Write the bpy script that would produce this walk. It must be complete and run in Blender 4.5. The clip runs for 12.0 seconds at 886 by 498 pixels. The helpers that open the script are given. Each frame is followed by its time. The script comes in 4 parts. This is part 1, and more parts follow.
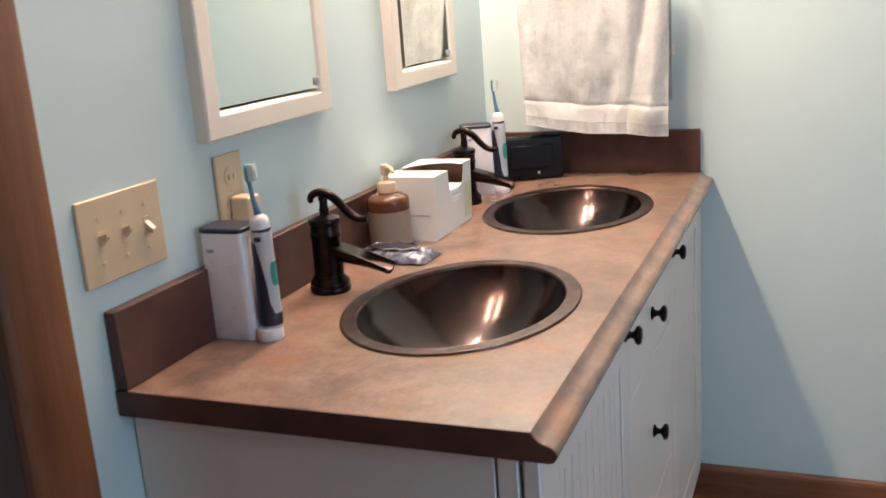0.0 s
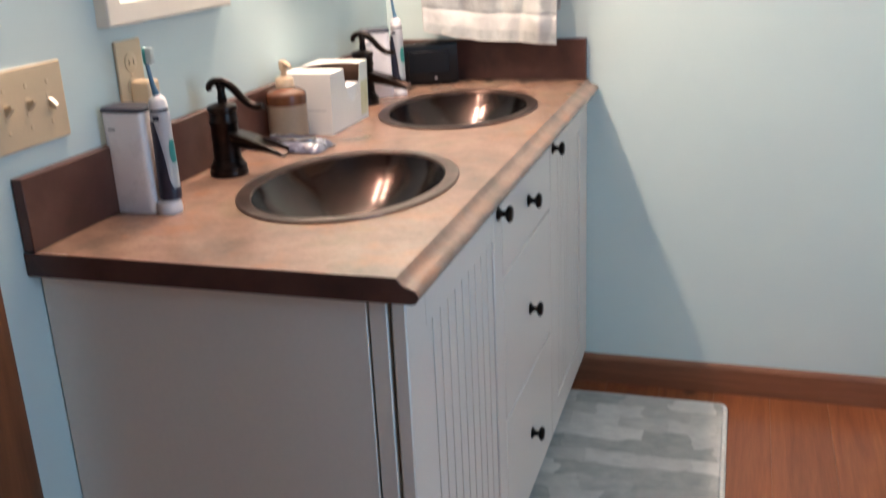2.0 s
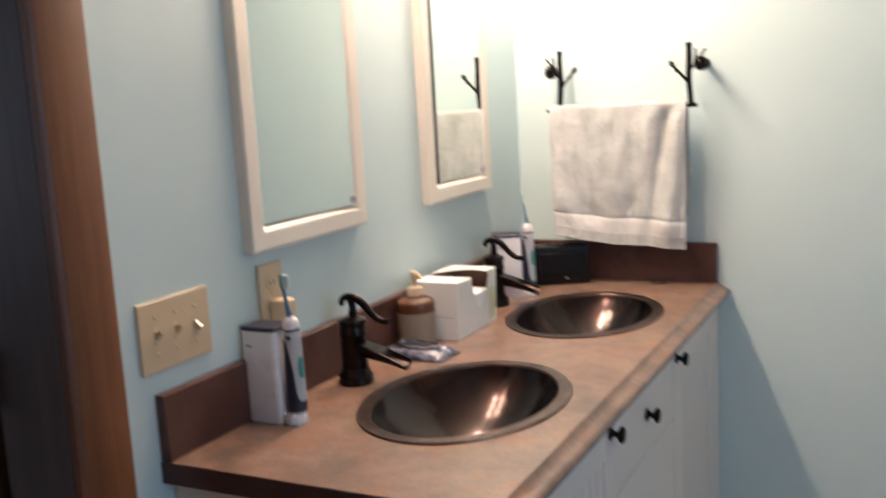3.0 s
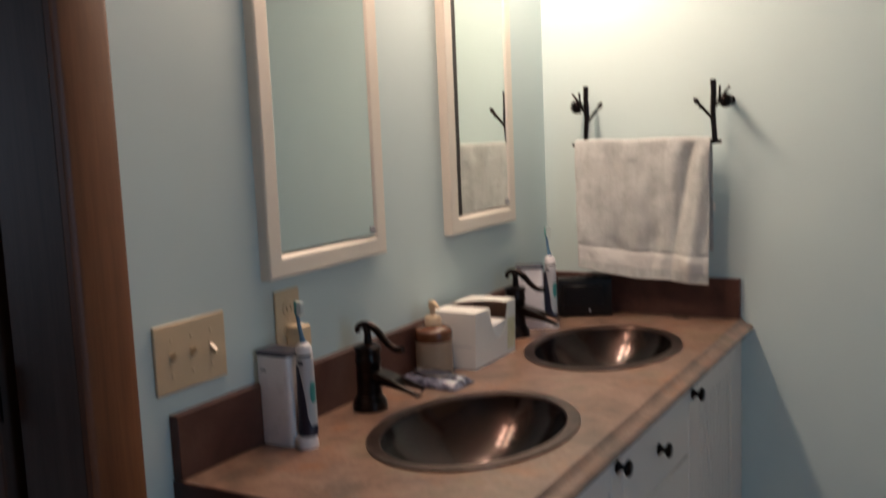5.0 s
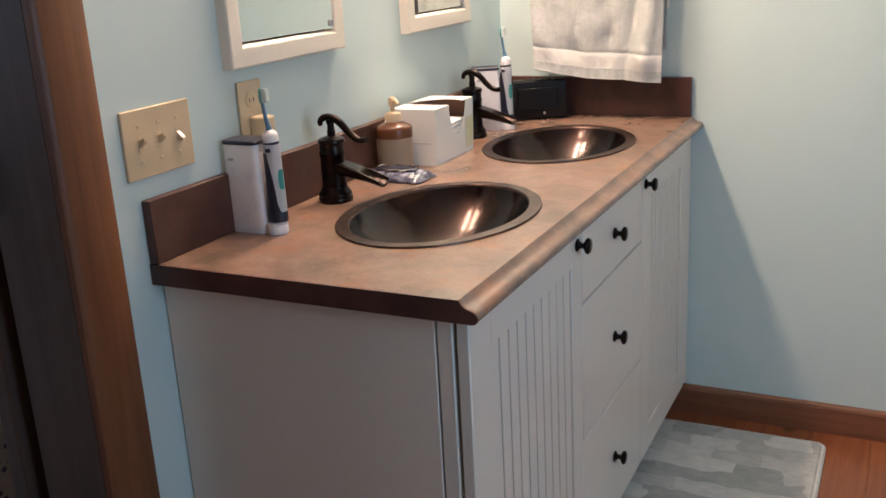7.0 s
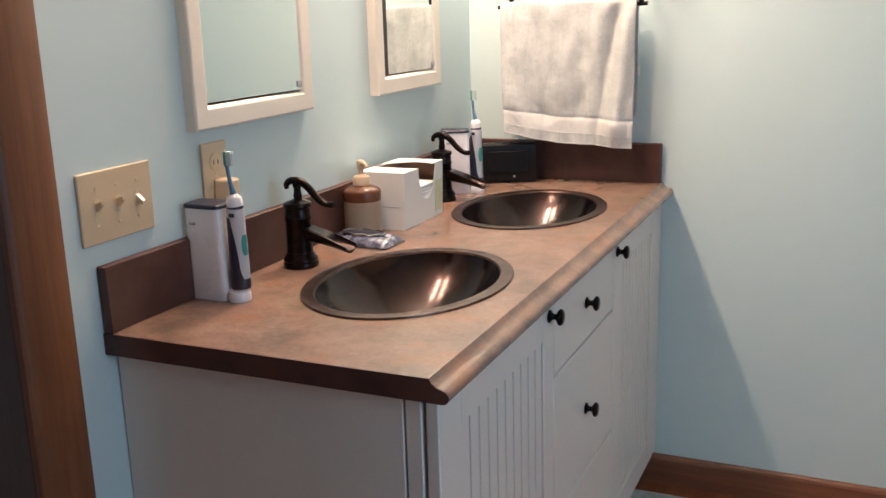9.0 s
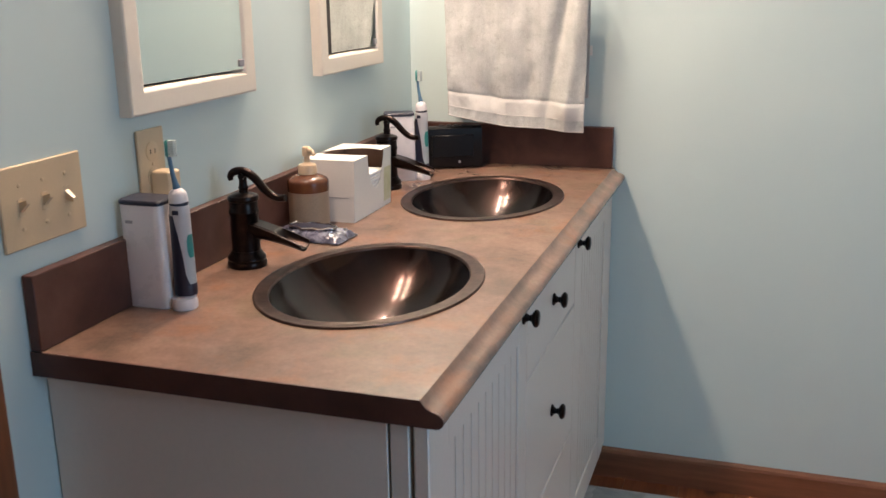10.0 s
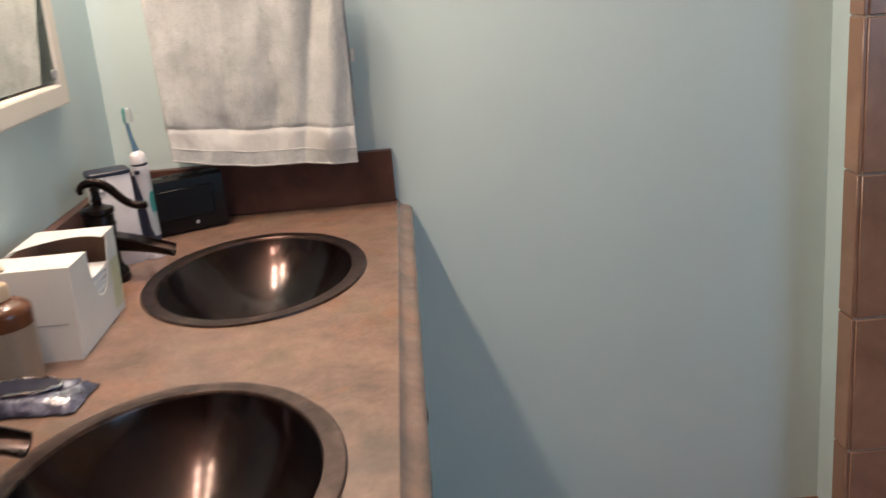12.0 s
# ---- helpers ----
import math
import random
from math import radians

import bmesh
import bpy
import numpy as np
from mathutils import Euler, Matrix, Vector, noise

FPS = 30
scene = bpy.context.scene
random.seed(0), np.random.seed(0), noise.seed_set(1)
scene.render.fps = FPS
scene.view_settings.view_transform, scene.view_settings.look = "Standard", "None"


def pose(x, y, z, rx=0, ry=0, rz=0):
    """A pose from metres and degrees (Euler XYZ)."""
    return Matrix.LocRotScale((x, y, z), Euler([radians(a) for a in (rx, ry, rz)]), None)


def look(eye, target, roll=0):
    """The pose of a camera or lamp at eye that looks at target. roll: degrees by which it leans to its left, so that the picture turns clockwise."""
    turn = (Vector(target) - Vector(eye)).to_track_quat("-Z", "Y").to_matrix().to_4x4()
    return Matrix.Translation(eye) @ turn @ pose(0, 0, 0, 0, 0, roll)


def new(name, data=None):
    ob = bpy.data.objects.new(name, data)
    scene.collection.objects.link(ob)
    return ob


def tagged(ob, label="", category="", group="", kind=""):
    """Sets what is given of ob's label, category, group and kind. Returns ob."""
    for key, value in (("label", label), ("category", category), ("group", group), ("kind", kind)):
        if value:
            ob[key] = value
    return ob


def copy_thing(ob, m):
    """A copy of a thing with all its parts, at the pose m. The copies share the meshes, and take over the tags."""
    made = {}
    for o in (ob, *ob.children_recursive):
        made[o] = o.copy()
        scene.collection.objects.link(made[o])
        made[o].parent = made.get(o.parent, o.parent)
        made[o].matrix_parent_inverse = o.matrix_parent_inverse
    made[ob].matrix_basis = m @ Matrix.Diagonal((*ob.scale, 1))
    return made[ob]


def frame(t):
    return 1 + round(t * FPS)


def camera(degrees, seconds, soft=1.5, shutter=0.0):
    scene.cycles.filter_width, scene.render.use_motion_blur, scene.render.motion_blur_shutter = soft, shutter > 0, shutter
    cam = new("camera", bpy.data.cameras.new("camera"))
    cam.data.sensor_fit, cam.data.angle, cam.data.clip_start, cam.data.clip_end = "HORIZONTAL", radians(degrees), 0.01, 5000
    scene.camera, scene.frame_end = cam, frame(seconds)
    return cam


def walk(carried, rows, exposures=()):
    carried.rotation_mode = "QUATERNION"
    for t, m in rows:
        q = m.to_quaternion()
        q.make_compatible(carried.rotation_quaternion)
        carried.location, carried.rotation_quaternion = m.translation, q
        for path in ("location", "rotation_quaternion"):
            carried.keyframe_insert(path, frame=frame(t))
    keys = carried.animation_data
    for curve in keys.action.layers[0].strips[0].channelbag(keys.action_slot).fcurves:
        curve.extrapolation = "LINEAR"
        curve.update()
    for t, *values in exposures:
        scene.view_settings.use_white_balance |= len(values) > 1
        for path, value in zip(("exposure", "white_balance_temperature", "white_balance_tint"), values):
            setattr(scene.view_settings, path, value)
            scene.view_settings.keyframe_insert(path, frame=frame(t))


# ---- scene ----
cam = camera(49.2, 12.0, soft=1.5, shutter=0.5)
PATH = [
    (0, (0.878, -0.952, 1.389), (0.142, 0.839, 0.889), -4.2),
    (0.2, (0.862, -0.986, 1.39), (0.146, 0.804, 0.86), -3.7),
    (0.5, (0.865, -1.032, 1.37), (0.179, 0.728, 0.714), -3.1),
    (0.8, (0.882, -1.064, 1.333), (0.243, 0.643, 0.51), -2.8),
    (1, (0.903, -1.071, 1.328), (0.328, 0.663, 0.514), -1.6),
    (1.2, (0.914, -1.071, 1.341), (0.336, 0.711, 0.639), -1.4),
    (1.5, (0.955, -1.08, 1.343), (0.24, 0.647, 0.63), -0.3),
    (1.8, (1.001, -1.081, 1.34), (0.34, 0.664, 0.62), -1.6),
    (2, (0.994, -1.09, 1.348), (0.412, 0.711, 0.701), -2.7),
    (2.5, (0.989, -1.117, 1.395), (0.274, 0.668, 0.847), -3.8),
    (3, (1.089, -1.105, 1.472), (0.193, 0.654, 1.152), -3.2),
    (3.2, (1.131, -1.098, 1.492), (0.136, 0.611, 1.197), -4.1),
    (4.8, (1.167, -1.106, 1.505), (0.157, 0.608, 1.309), -2.9),
    (5, (1.163, -1.109, 1.48), (0.18, 0.614, 1.222), -2.4),
    (5.5, (1.164, -1.119, 1.447), (0.226, 0.609, 1.081), -2.2),
    (6, (1.143, -1.143, 1.419), (0.302, 0.619, 0.981), -1.6),
    (6.5, (1.143, -1.172, 1.395), (0.281, 0.54, 0.824), -4.1),
    (6.7, (1.147, -1.175, 1.39), (0.276, 0.524, 0.797), -3.5),
    (8.5, (1.141, -1.146, 1.409), (0.319, 0.618, 0.947), -2.0),
    (9, (1.111, -1.123, 1.405), (0.311, 0.645, 0.922), -1.7),
    (9.5, (1.022, -1.086, 1.409), (0.292, 0.717, 0.943), -2.8),
    (10, (0.946, -1.018, 1.402), (0.338, 0.812, 0.87), -0.8),
    (10.5, (0.932, -0.869, 1.408), (0.27, 0.956, 0.929), -1.8),
    (11, (0.825, -0.738, 1.413), (0.351, 1.143, 0.926), -2.7),
    (11.5, (0.642, -0.627, 1.410), (0.534, 1.288, 0.843), -5.1),
    (12, (0.619, -0.441, 1.400), (0.661, 1.474, 0.821), -5.0),
]
walk(cam, [(t, look(eye, target, roll)) for t, eye, target, roll in PATH],
     [(0, 0.22, 6600, 11.2), (0.5, 0.15, 6600, 11.2), (1.0, 0.5, 6500, 10.5), (1.5, 0.4, 6500, 10.5), (2.0, 0.4, 6500, 10.5), (2.5, 0.15, 6520, 10.6), (3.0, -0.15, 6600, 11.0), (3.2, -0.4, 6620, 11.1), (4.8, -1.15, 6780, 11.9), (5.0, -1.05, 6800, 12.0), (5.5, -0.53, 6920, 13.2), (6.0, -0.22, 6900, 12.5), (6.5, 0.06, 6900, 12.0), (8.5, 0.11, 6700, 11.6), (9.5, -0.02, 6700, 11.6), (10.5, -0.1, 6600, 11.0), (11.0, -0.2, 6560, 10.7), (11.5, -0.32, 6530, 10.4), (12.0, -0.4, 6500, 10.0)])

# ---- plan ----
END = 1.567       # end wall
TOP = 0.914       # countertop
BOTTOM = 0.878    # underside of the countertop
FRONT = 0.574     # flat front of the countertop, before its nose
EAST, SOUTH, CEIL = 2.6, -2.6, 2.44
STUB = 1.505      # side of the shower wall
JAMB = -0.172     # door opening, near the vanity
DOOR_W = 0.80

# ---- light ----
world = bpy.data.worlds.new("world")
scene.world = world
world.use_nodes = True
world.node_tree.nodes["Background"].inputs[0].default_value = (0.55, 0.7, 0.9, 1)
world.node_tree.nodes["Background"].inputs[1].default_value = 0.3

BULB_STRENGTH = 293.0      # vanity bulbs above the mirrors
NEAR_BULB, FAR_BULB = (1.0, 0.72, 0.57, 1), (1.0, 0.79, 0.65, 1)
SIDE_FILL_POWER = 19.0         # added cool fill from the unseen side wall
WINY = -0.65             # middle of the added window round that fill
side_fill = bpy.data.lights.new("window_daylight", "AREA")
side_fill.shape, side_fill.size, side_fill.size_y = "RECTANGLE", 0.9, 1.1
side_fill.color, side_fill.energy = (0.32, 0.65, 1.0), SIDE_FILL_POWER
side_fill_ob = new("window_daylight", side_fill)
side_fill_ob.matrix_world = look((EAST - 0.05, WINY, 1.4), (1.0, 1.3, 0.6))
tagged(side_fill_ob, "cool fill light added at the unseen side wall", "daylight", kind="structure")

BED_FILL_POWER = 14.0         # added fill that lifts the quilt and door
bed_fill = bpy.data.lights.new("bedroom_daylight", "AREA")
bed_fill.shape, bed_fill.size, bed_fill.size_y = "RECTANGLE", 0.9, 1.1
bed_fill.color, bed_fill.energy = (0.62, 0.76, 1.0), BED_FILL_POWER
bed_fill_ob = new("bedroom_daylight", bed_fill)
bed_fill_ob.matrix_world = look((-3.02, -1.3, 1.5), (0.0, -0.3, 1.0))
tagged(bed_fill_ob, "faint cool fill light added in the bedroom", "daylight", kind="structure")

# ---- helpers for nodes ----
def mat(name, base, rough=0.5, metal=0.0, spec=0.5, coat=0.0):
    m = bpy.data.materials.new(name)
    m.use_nodes = True
    b = m.node_tree.nodes["Principled BSDF"]
    b.inputs["Base Color"].default_value = (*base, 1)
    b.inputs["Roughness"].default_value = rough
    b.inputs["Metallic"].default_value = metal
    b.inputs["Specular IOR Level"].default_value = spec
    b.inputs["Coat Weight"].default_value = coat
    b.inputs["Coat Roughness"].default_value = 0.15
    return m, m.node_tree.nodes, m.node_tree.links, b


def coords(n, l, scale=(1, 1, 1), space="Object"):
    tc, mp = n.new("ShaderNodeTexCoord"), n.new("ShaderNodeMapping")
    mp.inputs["Scale"].default_value = scale
    l.new(tc.outputs[space], mp.inputs["Vector"])
    return mp.outputs["Vector"]


def noise_tex(n, l, vec, scale, detail=4, rough=0.55, dist=0.0):
    t = n.new("ShaderNodeTexNoise")
    t.inputs["Scale"].default_value, t.inputs["Detail"].default_value = scale, detail
    t.inputs["Roughness"].default_value, t.inputs["Distortion"].default_value = rough, dist
    l.new(vec, t.inputs["Vector"])
    return t.outputs["Fac"]


def ramp(n, l, fac, stops):
    r = n.new("ShaderNodeValToRGB")
    e = r.color_ramp.elements
    while len(e) < len(stops):
        e.new(0.5)
    for k, (p, c) in enumerate(stops):
        e[k].position, e[k].color = p, (*c, 1) if len(c) == 3 else c
    l.new(fac, r.inputs["Fac"])
    return r.outputs["Color"]


def mixed(n, l, a, b, fac, kind="MIX"):
    m = n.new("ShaderNodeMix")
    m.data_type, m.blend_type = "RGBA", kind
    for socket, v in ((m.inputs[6], a), (m.inputs[7], b), (m.inputs[0], fac)):
        if isinstance(v, bpy.types.NodeSocket):
            l.new(v, socket)
        elif isinstance(v, (int, float)):
            socket.default_value = v
        else:
            socket.default_value = (*v, 1)
    return m.outputs[2]


def bump(n, l, b, height, strength=0.2, dist=0.002):
    k = n.new("ShaderNodeBump")
    k.inputs["Strength"].default_value, k.inputs["Distance"].default_value = strength, dist
    l.new(height, k.inputs["Height"])
    l.new(k.outputs["Normal"], b.inputs["Normal"])


def grained(name, c1, c2, rough=0.5, metal=0.0, scale=6.0, fine=220.0, bumpy=0.12, coat=0.0, spec=0.5, dist=0.001, stretch=(1, 1, 1), grain=0.6):
    """A surface with soft blotches, fine grain and slight relief."""
    m, n, l, b = mat(name, c1, rough, metal, spec, coat)
    v = coords(n, l, stretch)
    big = noise_tex(n, l, v, scale, 5, 0.6)
    small = noise_tex(n, l, v, fine, 3, 0.6)
    col = mixed(n, l, c1, c2, big)
    col = mixed(n, l, col, ramp(n, l, small, [(0.3, (0.86, 0.86, 0.86)), (0.7, (1.08, 1.08, 1.08))]), grain, "MULTIPLY")
    l.new(col, b.inputs["Base Color"])
    rr = n.new("ShaderNodeMapRange")
    rr.inputs["To Min"].default_value, rr.inputs["To Max"].default_value = max(0.02, rough - 0.07), min(1, rough + 0.07)
    l.new(big, rr.inputs["Value"])
    l.new(rr.outputs[0], b.inputs["Roughness"])
    bump(n, l, b, small, bumpy, dist)
    return m


def wall_paint(name, c):
    """Rolled eggshell paint: orange-peel relief and faint roller clouds."""
    m, n, l, b = mat(name, c, 0.5, spec=0.35)
    v = coords(n, l)
    cloud = noise_tex(n, l, v, 1.7, 4, 0.6)
    peel = noise_tex(n, l, v, 260, 2, 0.5)
    l.new(mixed(n, l, tuple(x * 0.94 for x in c), tuple(min(1, x * 1.05) for x in c), cloud), b.inputs["Base Color"])
    bump(n, l, b, peel, 0.12, 0.0008)
    return m


def wood(name, dark, light, rough=0.38, axis=1, coat=0.15, per_piece=True, knots=False):
    """Stained wood with long grain along one axis, varying from board to board."""
    m, n, l, b = mat(name, light, rough, coat=coat)
    s = [22, 22, 22]
    s[axis] = 1.4
    tc, mp = n.new("ShaderNodeTexCoord"), n.new("ShaderNodeMapping")
    mp.inputs["Scale"].default_value = s
    if per_piece:
        info, comb = n.new("ShaderNodeObjectInfo"), n.new("ShaderNodeVectorMath")
        comb.operation = "MULTIPLY_ADD"
        comb.inputs[1].default_value = (13, 17, 7)
        l.new(info.outputs["Random"], comb.inputs[0])
        l.new(tc.outputs["Object"], comb.inputs[2])
        l.new(comb.outputs[0], mp.inputs["Vector"])
    else:
        l.new(tc.outputs["Object"], mp.inputs["Vector"])
    v = mp.outputs["Vector"]
    g = noise_tex(n, l, v, 1.0, 6, 0.62, 0.9)
    f = noise_tex(n, l, v, 9.0, 3, 0.6)
    c = mixed(n, l, dark, light, ramp(n, l, g, [(0.3, (0, 0, 0)), (0.68, (1, 1, 1))]))
    c = mixed(n, l, c, ramp(n, l, f, [(0.35, (0.82, 0.8, 0.78)), (0.65, (1.05, 1.05, 1.05))]), 0.7, "MULTIPLY")
    if per_piece:
        c = mixed(n, l, c, ramp(n, l, info.outputs["Random"], [(0, (0.74, 0.70, 0.68)), (1, (1.12, 1.1, 1.06))]), 0.8, "MULTIPLY")
    if knots:
        vo, sc = n.new("ShaderNodeTexVoronoi"), n.new("ShaderNodeMapping")
        vo.inputs["Scale"].default_value = 3.2
        sc.inputs["Scale"].default_value = (1.0, 0.55, 1.0)
        l.new(comb.outputs[0], sc.inputs["Vector"])
        l.new(sc.outputs[0], vo.inputs["Vector"])
        c = mixed(n, l, c, (0.055, 0.018, 0.010), ramp(n, l, vo.outputs["Distance"], [(0.045, (0.9, 0.9, 0.9)), (0.085, (0, 0, 0))]))
    l.new(c, b.inputs["Base Color"])
    bump(n, l, b, f, 0.12, 0.0006)
    return m


# ---- materials ----
M_WALL = wall_paint("aqua_wall_paint", (0.56, 0.68, 0.68))
# cream for the unseen walls, chosen to bounce warm light onto the cabinet
M_BOUNCE = wall_paint("cream_bounce_paint", (0.66, 0.55, 0.42))
M_CEIL = wall_paint("white_ceiling_paint", (0.64, 0.62, 0.58))
M_CAB = grained("white_cabinet_paint", (0.665, 0.625, 0.575), (0.705, 0.665, 0.61), 0.36, scale=3, fine=160, bumpy=0.05, grain=0.15)
# dark colour stands in for shade in the gaps between the doors
M_CAB_GAP = grained("shadow_gap_edge", (0.10, 0.09, 0.08), (0.14, 0.12, 0.11), 0.8)
M_MIRFRAME = grained("cream_mirror_frame_paint", (0.72, 0.66, 0.57), (0.78, 0.72, 0.63), 0.35, scale=5, fine=120, bumpy=0.06, grain=0.12)
M_CASE = wood("stained_trim_wood", (0.10, 0.034, 0.012), (0.18, 0.067, 0.026), 0.46, axis=2, coat=0.0, per_piece=False)
M_BASE = wood("stained_baseboard_wood", (0.15, 0.056, 0.029), (0.25, 0.102, 0.053), 0.4, axis=0, per_piece=False)
M_DOOR = wood("dark_door_wood", (0.062, 0.038, 0.031), (0.10, 0.062, 0.050), 0.5, axis=2, per_piece=False)
M_FLOOR = wood("red_pine_floor_wood", (0.19, 0.056, 0.022), (0.34, 0.118, 0.048), 0.33, axis=1, coat=0.3, knots=True)
M_IVORY = grained("ivory_plastic", (0.57, 0.44, 0.285), (0.61, 0.48, 0.32), 0.32, scale=20, bumpy=0.03, grain=0.15)
M_WHITE = grained("white_plastic", (0.74, 0.71, 0.72), (0.78, 0.75, 0.77), 0.28, scale=15, bumpy=0.02, grain=0.08)
M_NAVY = grained("navy_rubber", (0.012, 0.014, 0.03), (0.02, 0.022, 0.045), 0.42, scale=30, bumpy=0.05)
M_SILVER = grained("silver_grey_plastic", (0.40, 0.44, 0.47), (0.48, 0.53, 0.55), 0.3, scale=30, bumpy=0.02, grain=0.1)
M_STEELBLUE = grained("blue_brush_plastic", (0.07, 0.15, 0.24), (0.10, 0.22, 0.33), 0.3, scale=40, bumpy=0.02)
M_HANDLE = grained("pale_grey_brush_plastic", (0.47, 0.47, 0.50), (0.55, 0.55, 0.58), 0.3, scale=20, bumpy=0.02, grain=0.08)
M_TEAL = grained("teal_plastic", (0.02, 0.24, 0.22), (0.05, 0.30, 0.28), 0.3, scale=30, bumpy=0.02)
M_BRISTLE = grained("pale_bristles", (0.62, 0.72, 0.72), (0.75, 0.82, 0.8), 0.7, scale=60, bumpy=0.3)
M_BLACK = grained("black_plastic", (0.006, 0.0055, 0.006), (0.010, 0.009, 0.009), 0.4, scale=20, bumpy=0.04, spec=0.22)
M_DISPLAY, *_ = mat("clock_display_glass", (0.006, 0.005, 0.005), 0.3, spec=0.25)
M_GREYMARK = grained("grey_print", (0.30, 0.30, 0.32), (0.36, 0.36, 0.38), 0.5)
M_CARD = grained("white_cardboard", (0.72, 0.72, 0.68), (0.80, 0.79, 0.75), 0.6, scale=9, bumpy=0.06, grain=0.15)
M_CARD_IN = grained("brown_box_inside", (0.16, 0.085, 0.06), (0.22, 0.12, 0.085), 0.75)
M_PRINT = grained("yellow_green_print", (0.52, 0.52, 0.22), (0.78, 0.77, 0.66), 0.55, scale=34)
M_TISSUE = grained("white_tissue", (0.82, 0.82, 0.82), (0.88, 0.88, 0.87), 0.9, scale=30, bumpy=0.3)
M_STONE = grained("cream_stoneware_glaze", (0.27, 0.21, 0.155), (0.34, 0.27, 0.20), 0.3, scale=25, fine=300, bumpy=0.06)
M_STONE_B = grained("brown_stoneware_glaze", (0.095, 0.033, 0.015), (0.15, 0.056, 0.024), 0.2, scale=18, fine=260, bumpy=0.05)
M_PUMP = grained("tan_pump_plastic", (0.62, 0.46, 0.30), (0.70, 0.54, 0.37), 0.35, scale=30, bumpy=0.03)
M_CHROME, *_ = mat("polished_steel", (0.72, 0.72, 0.72), 0.12, 1.0)
M_MIRROR, *_ = mat("mirror_silver", (0.81, 0.86, 0.82), 0.015, 1.0)
M_DARKGAP = grained("black_rebate", (0.015, 0.013, 0.012), (0.025, 0.02, 0.018), 0.6)


def oil_bronze():
    """Oil-rubbed bronze: near-black brown metal with copper showing through."""
    m, n, l, b = mat("oil_rubbed_bronze", (0.03, 0.02, 0.016), 0.28, 0.85)
    v = coords(n, l)
    k = noise_tex(n, l, v, 45, 5, 0.65)
    l.new(ramp(n, l, k, [(0.4, (0.012, 0.0085, 0.008)), (0.62, (0.022, 0.0135, 0.0115)), (0.78, (0.048, 0.024, 0.017))]), b.inputs["Base Color"])
    bump(n, l, b, noise_tex(n, l, v, 300, 2), 0.06, 0.0005)
    return m


M_BRONZE = oil_bronze()


def copper_sink(name, dark, light, rough, scale=85.0, lacquer=0.0, cloud=9):
    """Hammered, darkened copper."""
    m, n, l, b = mat(name, dark, rough, 0.9, coat=lacquer)
    b.inputs["Coat Roughness"].default_value = 0.13
    v = coords(n, l)
    k = noise_tex(n, l, v, cloud, 5, 0.65)
    l.new(mixed(n, l, dark, light, ramp(n, l, k, [(0.35, (0, 0, 0)), (0.7, (1, 1, 1))])), b.inputs["Base Color"])
    vo = n.new("ShaderNodeTexVoronoi")
    vo.feature, vo.inputs["Scale"].default_value = "SMOOTH_F1", scale
    l.new(v, vo.inputs["Vector"])
    bump(n, l, b, vo.outputs["Distance"], 0.20, 0.0009)
    return m


M_BOWL = copper_sink("dark_copper_bowl", (0.016, 0.0082, 0.0070), (0.040, 0.0165, 0.0132), 0.20, 70, 0.45)
M_RIM = copper_sink("worn_copper_rim", (0.055, 0.034, 0.029), (0.145, 0.092, 0.076), 0.33, 110, 0.0, 34)


def laminate():
    """Slate-look laminate: rust, tan, olive and grey clouds with a fine pitted relief."""
    m, n, l, b = mat("slate_laminate", (0.3, 0.2, 0.14), 0.27, spec=0.6)
    v = coords(n, l)
    big = noise_tex(n, l, v, 7.0, 5, 0.58, 0.25)
    mid = noise_tex(n, l, v, 17, 5, 0.6, 0.2)
    rust = noise_tex(n, l, coords(n, l, (1.2, 1.0, 1.0)), 8, 5, 0.6, 0.3)
    fine = noise_tex(n, l, v, 130, 4, 0.7)
    c = ramp(n, l, big, [(0.34, (0.130, 0.094, 0.075)), (0.45, (0.206, 0.129, 0.097)), (0.54, (0.258, 0.154, 0.115)), (0.64, (0.203, 0.149, 0.102))])
    d = ramp(n, l, mid, [(0.34, (0.141, 0.102, 0.082)), (0.5, (0.232, 0.147, 0.112)), (0.64, (0.294, 0.190, 0.142))])
    k = mixed(n, l, c, d, 0.5)
    k = mixed(n, l, k, (0.33, 0.135, 0.062), ramp(n, l, rust, [(0.52, (0, 0, 0)), (0.68, (0.42, 0.42, 0.42))]))
    k = mixed(n, l, k, ramp(n, l, fine, [(0.3, (0.8, 0.8, 0.8)), (0.6, (1.1, 1.1, 1.1))]), 0.55, "MULTIPLY")
    l.new(k, b.inputs["Base Color"])
    bump(n, l, b, mid, 0.10, 0.002)
    return m


M_LAM = laminate()


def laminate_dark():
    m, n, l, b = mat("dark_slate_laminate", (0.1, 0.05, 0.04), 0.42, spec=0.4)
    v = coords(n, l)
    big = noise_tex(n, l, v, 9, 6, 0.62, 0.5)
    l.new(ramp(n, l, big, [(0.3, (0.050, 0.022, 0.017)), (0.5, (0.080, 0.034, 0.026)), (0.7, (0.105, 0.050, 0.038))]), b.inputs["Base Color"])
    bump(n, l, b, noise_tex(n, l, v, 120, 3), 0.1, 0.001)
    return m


M_LAM_D = laminate_dark()


